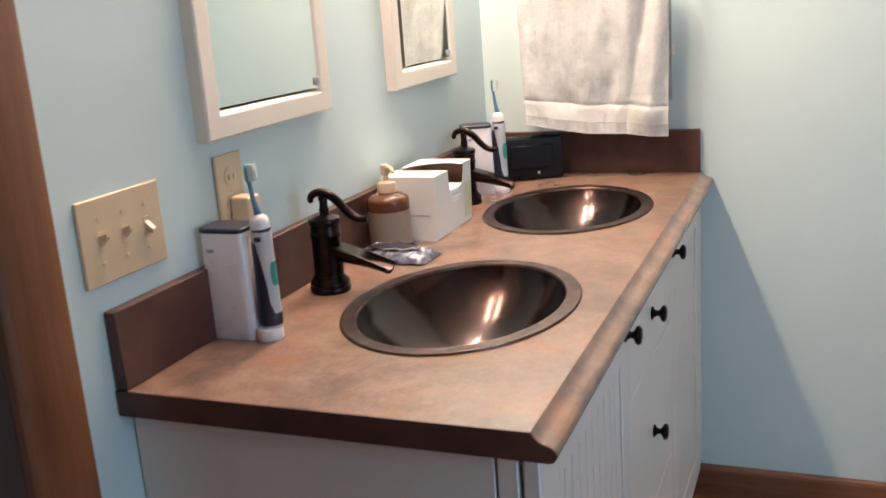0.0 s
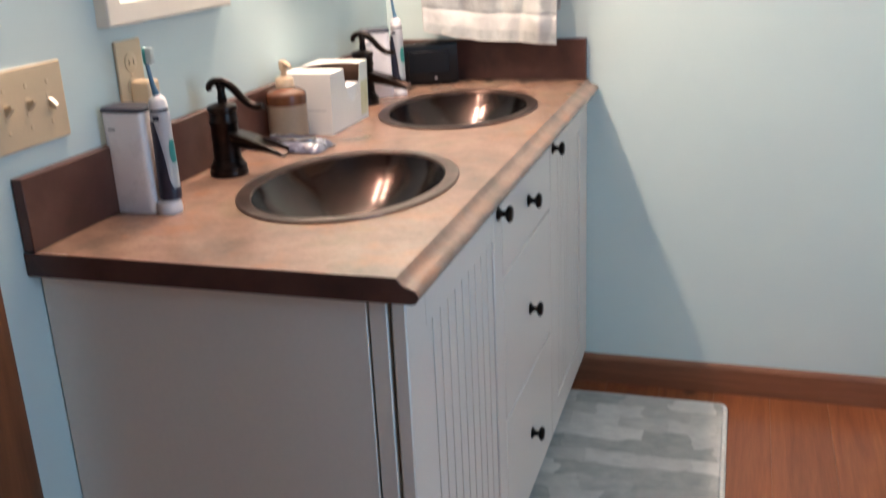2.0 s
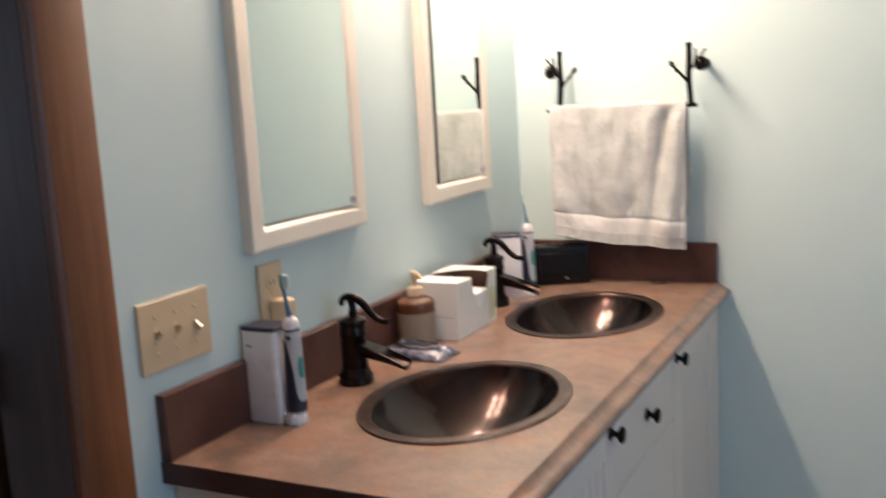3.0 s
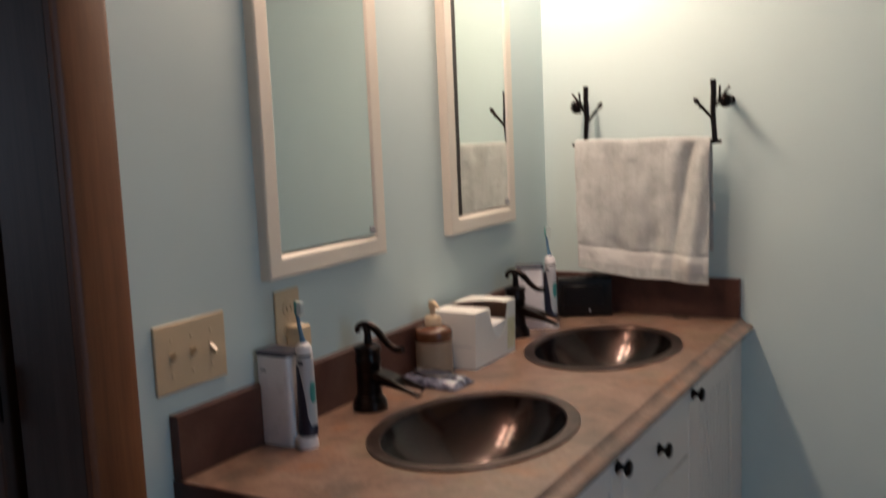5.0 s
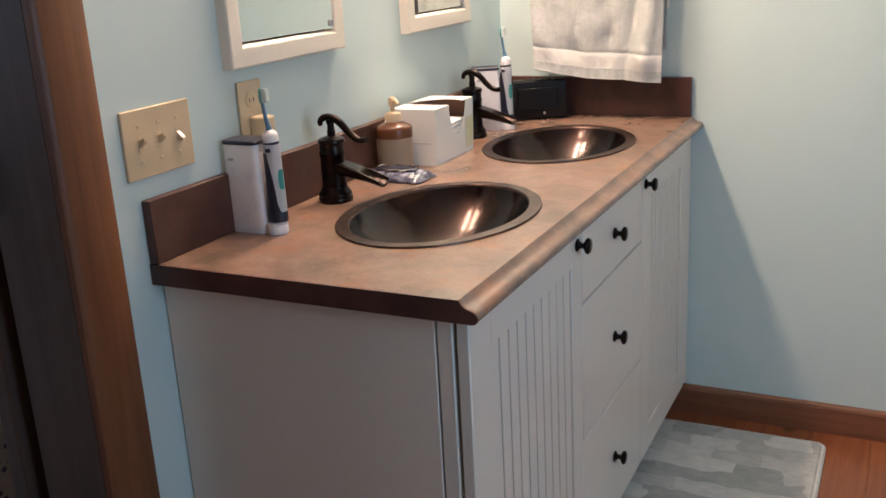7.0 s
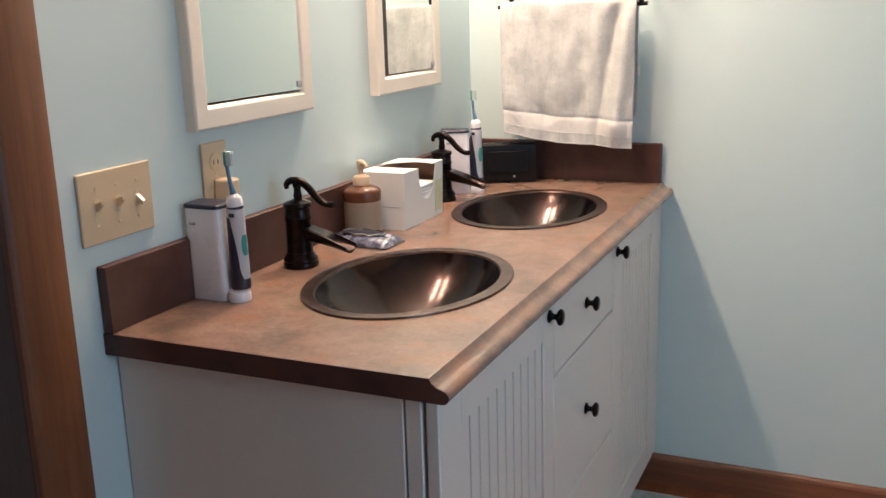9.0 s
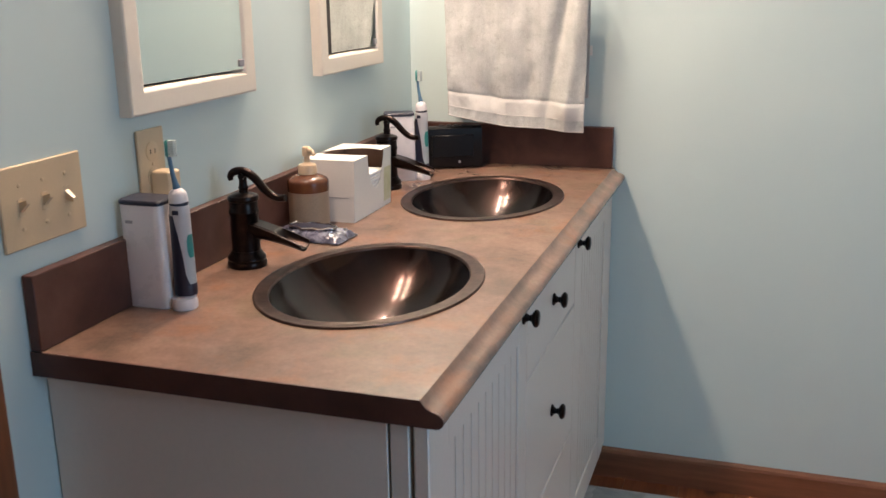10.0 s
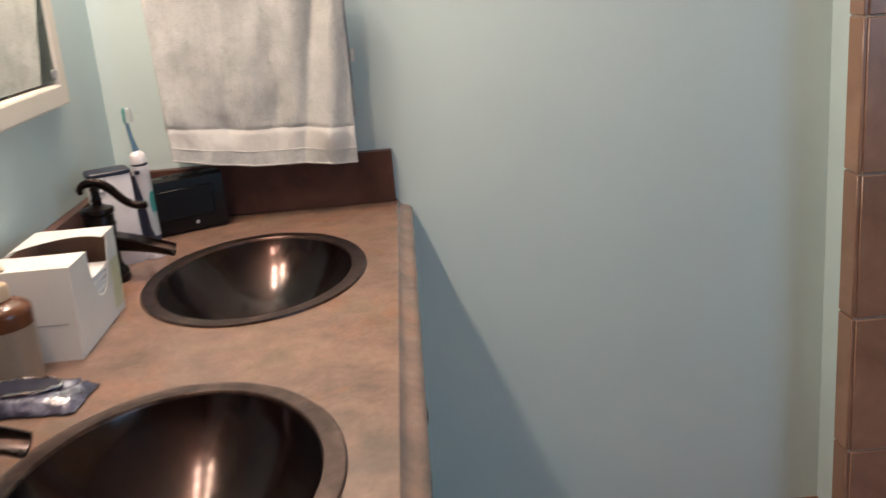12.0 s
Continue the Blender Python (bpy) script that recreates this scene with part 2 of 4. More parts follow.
def terry(name, c1, c2):
    """Looped cotton pile."""
    m, n, l, b = mat(name, c1, 0.95, spec=0.1)
    b.inputs["Sheen Weight"].default_value = 0.3
    v = coords(n, l)
    loop = noise_tex(n, l, v, 420, 2, 0.7)
    big = ramp(n, l, noise_tex(n, l, v, 22, 5, 0.65), [(0.35, (0, 0, 0)), (0.62, (1, 1, 1))])
    c = mixed(n, l, c1, c2, big)
    # crushed pile in scattered tufts, and long brushed streaks
    tuft = ramp(n, l, noise_tex(n, l, v, 58, 4, 0.7, 0.6), [(0.55, (1, 1, 1)), (0.70, (0.66, 0.66, 0.64))])
    streak = ramp(n, l, noise_tex(n, l, coords(n, l, (46, 46, 3.5)), 1.0, 4, 0.6), [(0.36, (0.84, 0.84, 0.83)), (0.6, (1.05, 1.05, 1.05))])
    c = mixed(n, l, c, tuft, 0.45, "MULTIPLY")
    c = mixed(n, l, c, streak, 0.5, "MULTIPLY")
    l.new(mixed(n, l, c, ramp(n, l, loop, [(0.3, (0.8, 0.8, 0.8)), (0.7, (1.06, 1.06, 1.06))]), 0.8, "MULTIPLY"), b.inputs["Base Color"])
    bump(n, l, b, loop, 0.6, 0.003)
    return m


M_TOWEL = terry("grey_beige_terry", (0.465, 0.48, 0.468), (0.56, 0.57, 0.555))
M_BAND = grained("flat_woven_towel_band", (0.53, 0.525, 0.505), (0.61, 0.605, 0.585), 0.9, scale=20, fine=380, bumpy=0.25)


def mat_pile():
    """Bath mat in grey-blue pile with brick-like brushed patches."""
    m, n, l, b = mat("grey_blue_bath_mat", (0.4, 0.45, 0.46), 0.95, spec=0.1)
    v = coords(n, l)
    br = n.new("ShaderNodeTexBrick")
    br.inputs["Scale"].default_value = 6.6
    br.inputs["Brick Width"].default_value, br.inputs["Row Height"].default_value = 0.85, 0.42
    br.inputs["Mortar Size"].default_value, br.inputs["Bias"].default_value = 0.0, 0.0
    br.inputs["Color1"].default_value, br.inputs["Color2"].default_value = (0.33, 0.35, 0.35, 1), (0.76, 0.76, 0.74, 1)
    wob, add = n.new("ShaderNodeTexNoise"), n.new("ShaderNodeVectorMath")
    wob.inputs["Scale"].default_value, wob.inputs["Detail"].default_value = 16, 6
    add.operation = "MULTIPLY_ADD"
    add.inputs[1].default_value = (0.085, 0.055, 0)
    l.new(v, wob.inputs["Vector"])
    l.new(wob.outputs["Color"], add.inputs[0])
    l.new(v, add.inputs[2])
    l.new(add.outputs[0], br.inputs["Vector"])
    str_ = noise_tex(n, l, coords(n, l, (14, 30, 9)), 1.6, 5, 0.65)
    blot = ramp(n, l, noise_tex(n, l, coords(n, l, (1, 1.5, 1)), 17, 5, 0.65, 0.4), [(0.38, (0.40, 0.42, 0.42)), (0.62, (0.68, 0.68, 0.655))])
    c = mixed(n, l, mixed(n, l, br.outputs["Color"], blot, 0.28), ramp(n, l, str_, [(0.3, (0.82, 0.83, 0.84)), (0.7, (1.08, 1.08, 1.06))]), 0.8, "MULTIPLY")
    l.new(c, b.inputs["Base Color"])
    bump(n, l, b, noise_tex(n, l, v, 330, 3, 0.7), 0.7, 0.004)
    return m


M_MAT = mat_pile()
M_MATEDGE = terry("pale_mat_border", (0.56, 0.58, 0.56), (0.66, 0.67, 0.64))


def tile_mat():
    m, n, l, b = mat("brown_ceramic_tile", (0.3, 0.16, 0.1), 0.33)
    v = coords(n, l)
    info = n.new("ShaderNodeObjectInfo")
    k = noise_tex(n, l, v, 7, 6, 0.6, 0.5)
    c = ramp(n, l, k, [(0.3, (0.225, 0.118, 0.074)), (0.55, (0.31, 0.172, 0.112)), (0.75, (0.39, 0.235, 0.158))])
    c = mixed(n, l, c, ramp(n, l, info.outputs["Random"], [(0, (0.85, 0.85, 0.85)), (1, (1.1, 1.08, 1.05))]), 0.7, "MULTIPLY")
    l.new(c, b.inputs["Base Color"])
    bump(n, l, b, noise_tex(n, l, v, 60, 4), 0.12, 0.001)
    return m


M_TILE = tile_mat()
M_GROUT = grained("cream_grout", (0.55, 0.47, 0.37), (0.62, 0.54, 0.44), 0.9, scale=60, bumpy=0.3)


def film():
    """Glossy crinkled wrapper film, dark with paler smears of print."""
    m, n, l, b = mat("crinkled_wrapper_film", (0.07, 0.07, 0.1), 0.10, coat=0.8)
    v = coords(n, l)
    k = noise_tex(n, l, v, 34, 4, 0.6, 0.6)
    l.new(ramp(n, l, k, [(0.42, (0.035, 0.033, 0.055)), (0.58, (0.13, 0.13, 0.19)), (0.72, (0.30, 0.31, 0.40))]), b.inputs["Base Color"])
    bump(n, l, b, noise_tex(n, l, v, 70, 3, 0.6, 1.0), 0.6, 0.004)
    return m


M_FILM = film()
M_PACK = grained("blue_grey_packet_paper", (0.10, 0.10, 0.14), (0.26, 0.26, 0.32), 0.5, scale=40)


def quilt():
    """White cotton with blue blotched flowers."""
    m, n, l, b = mat("blue_flowered_quilt", (0.6, 0.6, 0.65), 0.9, spec=0.1)
    v = coords(n, l)
    vo = n.new("ShaderNodeTexVoronoi")
    vo.inputs["Scale"].default_value = 34
    l.new(v, vo.inputs["Vector"])
    l.new(ramp(n, l, vo.outputs["Distance"], [(0.14, (0.07, 0.08, 0.18)), (0.24, (0.30, 0.33, 0.46)), (0.32, (0.82, 0.82, 0.82))]), b.inputs["Base Color"])
    bump(n, l, b, noise_tex(n, l, v, 20, 3), 0.4, 0.01)
    return m


M_QUILT = quilt()


def bulb_glass(name, strength, colour):
    m = bpy.data.materials.new(name)
    m.use_nodes = True
    b = m.node_tree.nodes["Principled BSDF"]
    b.inputs["Emission Color"].default_value, b.inputs["Emission Strength"].default_value = colour, strength
    return m


M_BULB = bulb_glass("lit_bulb_glass", BULB_STRENGTH * 0.89, FAR_BULB)
# near bulbs set weaker and warmer, to balance light along the walls
M_BULB_DIM = bulb_glass("dim_lit_bulb_glass", BULB_STRENGTH * 0.535, NEAR_BULB)


# ---- helpers for meshes ----
def part(name, bm, material, parent=None, label="", smooth=True, m=None, weighted=False):
    """Links a bmesh as one mesh object under its thing or part."""
    me = bpy.data.meshes.new(name)
    bmesh.ops.recalc_face_normals(bm, faces=bm.faces)
    bm.to_mesh(me)
    bm.free()
    for mm in material if isinstance(material, (list, tuple)) else (material,):
        me.materials.append(mm)
    if smooth:
        me.shade_smooth()
        me.set_sharp_from_angle(angle=radians(38))
    ob = new(name, me)
    if weighted:
        ob.modifiers.new("normals", "WEIGHTED_NORMAL").keep_sharp = True
    if parent:
        ob.parent = parent
    if m is not None:
        ob.matrix_basis = m
    if label:
        tagged(ob, label)
    return ob


def thing(name, m, label, category, group="", kind=""):
    ob = new(name)
    ob.empty_display_size = 0.05
    ob.matrix_basis = m
    return tagged(ob, label, category, group, kind)


def box(x0, x1, y0, y1, z0, z1, bev=0.0015, seg=1, bm=None):
    own = bmesh.new()
    bmesh.ops.create_cube(own, size=1, matrix=Matrix.LocRotScale(((x0 + x1) / 2, (y0 + y1) / 2, (z0 + z1) / 2), None, (x1 - x0, y1 - y0, z1 - z0)))
    if bev > 0:
        bmesh.ops.bevel(own, geom=own.edges[:], offset=bev, segments=seg, affect="EDGES", profile=0.5)
    return into(bm, own)


def into(bm, own):
    """Adds one bmesh to another, if there is one."""
    if bm is None:
        return own
    me = bpy.data.meshes.new("tmp")
    own.to_mesh(me)
    own.free()
    bm.from_mesh(me)
    bpy.data.meshes.remove(me)
    return bm


def rings(loops, closed=True, cap=(True, True), bm=None):
    """Skins a row of loops of equally many points."""
    own = bmesh.new()
    vs = [[own.verts.new(p) for p in loop] for loop in loops]
    n = len(vs[0])
    for a, b in zip(vs, vs[1:]):
        for i in range(n if closed else n - 1):
            j = (i + 1) % n
            own.faces.new((a[i], a[j], b[j], b[i]))
    if cap[0]:
        own.faces.new(vs[0][::-1])
    if cap[1]:
        own.faces.new(vs[-1])
    return into(bm, own)


def lathe(profile, n=40, sx=1.0, sy=1.0, cap=(True, True), bm=None, at=(0, 0, 0)):
    return rings([[(at[0] + r * sx * math.cos(2 * math.pi * k / n), at[1] + r * sy * math.sin(2 * math.pi * k / n), at[2] + z) for k in range(n)] for r, z in profile], cap=cap, bm=bm)


def tube(points, radii, n=12, flat=1.0, bm=None):
    """A round or flattened rod along points."""
    pts = [Vector(p) for p in points]
    radii = radii if isinstance(radii, (list, tuple)) else [radii] * len(pts)
    loops, up = [], None
    for i, p in enumerate(pts):
        d = (pts[min(i + 1, len(pts) - 1)] - pts[max(i - 1, 0)]).normalized()
        if up is None:
            up = d.orthogonal().normalized()
        up = (up - d * up.dot(d)).normalized()
        side = d.cross(up)
        loops.append([p + radii[i] * (math.cos(2 * math.pi * k / n) * up * flat + math.sin(2 * math.pi * k / n) * side) for k in range(n)])
    return rings(loops, bm=bm)


def prism(outline, lo, hi, axis="y", bm=None):
    """An outline of pairs pushed along an axis."""
    def p(a, b, c):
        return {"x": (c, a, b), "y": (a, c, b), "z": (a, b, c)}[axis]
    return rings([[p(a, b, lo) for a, b in outline], [p(a, b, hi) for a, b in outline]], bm=bm)


def curve_pts(keys, steps=6):
    """A smooth run of points through the given ones."""
    k = [Vector(p) for p in keys]
    k = [2 * k[0] - k[1], *k, 2 * k[-1] - k[-2]]
    out = []
    for i in range(1, len(k) - 2):
        for s in range(steps):
            t = s / steps
            a, b, c, d = k[i - 1:i + 3]
            out.append(0.5 * (2 * b + (c - a) * t + (2 * a - 5 * b + 4 * c - d) * t * t + (3 * b - a - 3 * c + d) * t ** 3))
    return [*out, k[-2]]


def setting(name, bm, material, label, category="wall", smooth=False):
    return tagged(part(name, bm, material, None, "", smooth), label, category, kind="structure")


# ---- the room ----
bm = box(-0.12, 0, JAMB + 0.018, END, 0, CEIL, 0)
box(-0.12, 0, SOUTH, JAMB - DOOR_W - 0.018, 0, CEIL, 0, bm=bm)
box(-0.12, 0, JAMB - DOOR_W - 0.018, JAMB + 0.018, 2.05, CEIL, 0, bm=bm)
setting("wall_west", bm, M_WALL, "pale aqua painted wall above the vanity, with a doorway")
setting("wall_north", box(-0.12, EAST, END, END + 0.12, 0, CEIL, 0), M_WALL, "pale aqua painted end wall behind the towel")
# unseen east and south walls, cream as warm reflectors
bm = box(EAST, EAST + 0.12, SOUTH, WINY - 0.55, 0, CEIL, 0)
box(EAST, EAST + 0.12, WINY + 0.55, END + 0.12, 0, CEIL, 0, bm=bm)
box(EAST, EAST + 0.12, WINY - 0.55, WINY + 0.55, 0, 0.8, 0, bm=bm)
box(EAST, EAST + 0.12, WINY - 0.55, WINY + 0.55, 2.0, CEIL, 0, bm=bm)
setting("wall_east", bm, M_BOUNCE, "unseen wall coloured cream to bounce warm light, with an added window")
setting("wall_south", box(-0.12, EAST, SOUTH - 0.12, SOUTH, 0, CEIL, 0), M_BOUNCE, "unseen wall coloured cream to bounce warm light")
setting("ceiling", box(-3.2, EAST + 0.12, SOUTH - 0.12, END + 0.6, CEIL, CEIL + 0.1, 0), M_CEIL, "plain white painted ceiling", "ceiling")
setting("subfloor", box(-3.2, EAST + 0.12, SOUTH - 0.12, END + 0.6, -0.06, -0.019, 0), M_DARKGAP, "dark underlay below the floorboards", "floor")

# the dark room beyond the doorway; its shade is put into the wall colour
M_UNLITWALL = wall_paint("bedroom_wall_in_shade", (0.16, 0.13, 0.12))
# the opening in the far wall is made up, behind the bedroom fill
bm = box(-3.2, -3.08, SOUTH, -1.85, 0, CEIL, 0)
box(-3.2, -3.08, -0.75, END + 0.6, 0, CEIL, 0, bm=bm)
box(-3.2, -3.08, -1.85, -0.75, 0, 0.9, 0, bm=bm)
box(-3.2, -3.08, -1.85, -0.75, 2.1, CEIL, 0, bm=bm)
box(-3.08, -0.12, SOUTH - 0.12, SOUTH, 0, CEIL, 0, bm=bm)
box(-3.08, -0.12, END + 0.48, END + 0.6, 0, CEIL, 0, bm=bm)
setting("wall_bedroom", bm, M_UNLITWALL, "brown walls of the next room, coloured dark to look unlit")
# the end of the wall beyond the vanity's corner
setting("wall_return", box(-0.12, -0.0, END + 0.12, END + 0.48, 0, CEIL, 0), M_UNLITWALL, "end of the wall in the next room, coloured dark to look unlit")

# shower wall stub with its tiles
stub_front = 1.412
setting("wall_shower", box(STUB, 1.80, stub_front, END, 0, CEIL, 0), M_WALL, "narrow painted end of the shower wall, edged with tiles")

# baseboards
base_prof = [(0, 0), (0.014, 0), (0.014, 0.076), (0.011, 0.084), (0.006, 0.089), (0, 0.090)]
bm = rings([[(0.50, END - d, z) for d, z in base_prof], [(STUB, END - d, z) for d, z in base_prof]])
setting("baseboard", bm, M_BASE, "red-brown stained wooden baseboard along the end wall", "baseboard")
bm = rings([[(STUB - d, END - 0.014, z) for d, z in base_prof], [(STUB - d, 1.47, z) for d, z in base_prof]])
setting("baseboard_return", bm, M_BASE, "short red-brown wooden baseboard on the shower wall", "baseboard")

# doorway: casing, jamb lining, folded-back door
bm = prism([(0, JAMB), (0.012, JAMB), (0.017, JAMB + 0.006), (0.018, JAMB + 0.012), (0.018, JAMB + 0.090), (0.014, JAMB + 0.100), (0, JAMB + 0.102)], 0, 2.14, "z")
setting("trim", bm, M_CASE, "red-brown stained wooden door casing", "door casing", True)
bm = box(0, 0.018, JAMB - DOOR_W - 0.088, JAMB - DOOR_W, 0, 2.14, 0.003)
setting("trim_far", bm, M_CASE, "red-brown stained wooden door casing on the far side", "door casing", True)
setting("trim_head", box(0, 0.018, JAMB - DOOR_W + 0.001, JAMB - 0.001, 2.035, 2.139, 0.003), M_CASE, "red-brown stained wooden head casing over the doorway", "door casing", True)
bm = box(-0.14, -0.001, JAMB, JAMB + 0.017, 0, 2.03, 0.001)
box(-0.14, -0.001, JAMB - DOOR_W - 0.017, JAMB - DOOR_W, 0, 2.03, 0.001, bm=bm)
box(-0.14, -0.001, JAMB - DOOR_W, JAMB, 2.012, 2.03, 0.001, bm=bm)
setting("door_jamb", bm, M_DOOR, "dark stained wooden jamb lining the doorway", "door frame", True)
door = thing("door_1", pose(-0.175, JAMB - 0.012, 0), "dark wooden door folded back into the unlit room", "door", kind="structure")
part("door_leaf", box(-0.035, 0, 0, 0.76, 0.01, 2.02, 0.003), M_DOOR, door)
for z in (0.25, 1.05, 1.8):
    part("hinge", tube([(0.008, -0.004, z), (0.008, -0.004, z + 0.09)], 0.006), M_BRONZE, door, "dark metal hinge")

# added window in the unseen side wall, framing the fill light
win = thing("window_1", pose(EAST, WINY, 1.4, 0, 0, 90), "white framed window added out of view around the fill light", "window", kind="structure")
for x in (-0.525, 0.525):
    part("window_frame", box(x - 0.025, x + 0.025, -0.10, 0.0, -0.6, 0.6, 0.003), M_MIRFRAME, win)
for z in (-0.575, 0.0, 0.575):
    part("window_frame", box(-0.5, 0.5, -0.10, 0.0, z - 0.025, z + 0.025, 0.003), M_MIRFRAME, win)

# ---- vanity ----
CAB0, CABTOP, CABBOT, DOORX = 0.022, BOTTOM, 0.104, 0.577
van = thing("vanity_cabinet", pose(0, 0, 0), "white painted bathroom vanity with beadboard doors and three drawers", "vanity cabinet")
part("side_panel", box(0.002, 0.522, CAB0, CAB0 + 0.018, 0.0, CABTOP, 0.001), M_CAB, van)
part("face_stile", box(0.5250, 0.5505, CAB0 + 0.0015, CAB0 + 0.0285, 0.0, CABTOP, 0.0015), M_CAB, van)
part("carcass", box(0.50, 0.548, CAB0 + 0.030, END - 0.003, CABBOT, CABTOP, 0.001), M_CAB_GAP, van, "carcass coloured dark for the shade behind the doors")
part("cabinet_floor", box(0.02, 0.548, CAB0 + 0.02, END - 0.003, CABBOT - 0.018, CABBOT - 0.001, 0.001), M_CAB, van)
part("toe_kick", box(0.485, 0.50, CAB0 + 0.02, END - 0.003, 0.0, CABBOT - 0.019, 0.001), M_CAB, van)
part("back_fill", box(0.02, 0.03, CAB0 + 0.02, END - 0.003, 0.0, CABTOP - 0.002, 0.001), M_CAB_GAP, van)


def knob(parent, y, z, x=DOORX):
    prof = [(0.0085, 0), (0.0125, 0.0008), (0.0125, 0.003), (0.0075, 0.006), (0.0052, 0.011), (0.0065, 0.015), (0.0125, 0.018), (0.0158, 0.021), (0.0160, 0.024), (0.013, 0.0275), (0.006, 0.029)]
    return part("knob", lathe(prof, 28), M_BRONZE, parent, "dark bronze mushroom knob", m=pose(x, y, z, 0, 90, 0))


def bead_door(name, y0, y1, knob_y, first, last):
    """A door with flat rails and stiles round a panel of narrow beads."""
    z0, z1 = CABBOT + 0.003, CABTOP - 0.006
    d = part(name, box(0.5545, 0.5568, y0 + 0.004, y1 - 0.004, z0 + 0.004, z1 - 0.004, 0.001), M_CAB, van)
    p0, p1, q0, q1 = first, last, z0 + 0.075, 0.799
    part("stile", box(0.5560, DOORX, y0, p0, z0, z1, 0.0025), M_CAB, d)
    part("stile", box(0.5560, DOORX, p1, y1, z0, z1, 0.0025), M_CAB, d)
    part("rail", box(0.5560, DOORX - 0.0003, p0 - 0.001, p1 + 0.001, q1, z1, 0.0025), M_CAB, d)
    part("rail", box(0.5560, DOORX - 0.0003, p0 - 0.001, p1 + 0.001, z0, q0, 0.0025), M_CAB, d)
    n = 10
    w = (p1 - p0) / n
    bead = None
    for k in range(n):
        if bead is None:
            bead = part("bead_board", box(0.5569, DOORX - 0.0040, -w / 2 + 0.0029, w / 2 - 0.0029, q0, q1, 0.0008), M_CAB, d, m=pose(0, p0 + w * (k + 0.5), 0))
        else:
            o = bead.copy()
            o.matrix_basis = pose(0, p0 + w * (k + 0.5), 0)
            scene.collection.objects.link(o)
    knob(d, knob_y, 0.840)


bead_door("door", 0.026, 0.556, 0.529, 0.108, 0.498)
bead_door("door", 1.018, 1.502, 1.045, 1.094, 1.428)
for z0, z1, kz in ((0.708, CABTOP - 0.006, 0.792), (0.404, 0.704, 0.552), (CABBOT + 0.003, 0.400, 0.252)):
    dr = part("drawer", box(0.5560, DOORX, 0.560, 1.014, z0, z1, 0.0028), M_CAB, van)
    knob(dr, 0.783, kz)
part("filler_strip", box(0.5560, DOORX - 0.003, 1.505, END - 0.002, CABBOT, CABTOP, 0.001), M_CAB, van)

# countertop
SINKS = (0.434, 1.120)
SA, SB, SX = 0.186, 0.243, 0.337
top = thing("countertop", pose(0, 0, 0), "slate-look brown laminate countertop with moulded front edge", "countertop")


def slab():
    """The worktop, with its two oval cut-outs and a cove-and-nose front."""
    own = bmesh.new()
    a, b = SA - 0.012, SB - 0.012
    cuts = [0.0, 0.15, 0.72, 0.83, 1.41, END]
    lines = {y: {0.0, FRONT} for y in cuts}
    for k, cy in enumerate(SINKS):
        y0, y1 = cuts[1 + 2 * k], cuts[2 + 2 * k]
        angles = sorted([2 * math.pi * i / 64 for i in range(64)] + [math.atan2(yy - cy, xx - SX) % (2 * math.pi) for xx in (0, FRONT) for yy in (y0, y1)])
        inner, outer = [], []
        for t in angles:
            c, s = math.cos(t), math.sin(t)
            r = 1 / math.sqrt((c / a) ** 2 + (s / b) ** 2)
            inner.append((SX + r * c, cy + r * s))
            far = min([(FRONT - SX) / c if c > 1e-9 else 9, -SX / c if c < -1e-9 else 9, (y1 - cy) / s if s > 1e-9 else 9, (y0 - cy) / s if s < -1e-9 else 9])
            outer.append((SX + far * c, cy + far * s))
            for yy in (y0, y1):
                if abs(outer[-1][1] - yy) < 1e-6:
                    lines[yy].add(outer[-1][0])
        n = len(angles)
        vi, vo = [own.verts.new((*p, TOP)) for p in inner], [own.verts.new((*p, TOP)) for p in outer]
        vb, vc = [own.verts.new((*p, BOTTOM)) for p in inner], [own.verts.new((*p, BOTTOM)) for p in outer]
        for i in range(n):
            j = (i + 1) % n
            own.faces.new((vi[i], vi[j], vo[j], vo[i]))
            own.faces.new((vb[i], vb[j], vi[j], vi[i]))
            own.faces.new((vc[i], vc[j], vb[j], vb[i]))
    for k in (0, 2, 4):
        for z in (TOP, BOTTOM):
            lo, hi = sorted(lines[cuts[k]]), sorted(lines[cuts[k + 1]], reverse=True)
            own.faces.new([own.verts.new(p) for p in [(x, cuts[k], z) for x in lo] + [(x, cuts[k + 1], z) for x in hi]])
    bmesh.ops.remove_doubles(own, verts=own.verts, dist=1e-5)
    return own


part("worktop", slab(), M_LAM, top, smooth=False)
prof = [(FRONT, TOP), (FRONT + 0.002, TOP - 0.0004), (FRONT + 0.0035, TOP - 0.0024), (FRONT + 0.0062, TOP - 0.0066), (FRONT + 0.0108, TOP - 0.0110), (FRONT + 0.0165, TOP - 0.0136),
        (FRONT + 0.0215, TOP - 0.0148), (FRONT + 0.0268, TOP - 0.0172), (FRONT + 0.0305, TOP - 0.0210), (FRONT + 0.0322, TOP - 0.0258), (FRONT + 0.0312, TOP - 0.0305), (FRONT + 0.0275, TOP - 0.0345), (FRONT + 0.0225, BOTTOM)]
part("front_edge", rings([[(x, 0.0, z) for x, z in prof], [(x, END, z) for x, z in prof]], closed=False, cap=(False, False)), M_LAM, top, "moulded front edge")
end_cap = [(0.001, TOP - 0.0004), *[(x, z - 0.0003) for x, z in prof], (0.001, BOTTOM)]
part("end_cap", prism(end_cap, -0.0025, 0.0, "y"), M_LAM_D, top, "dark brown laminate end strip")
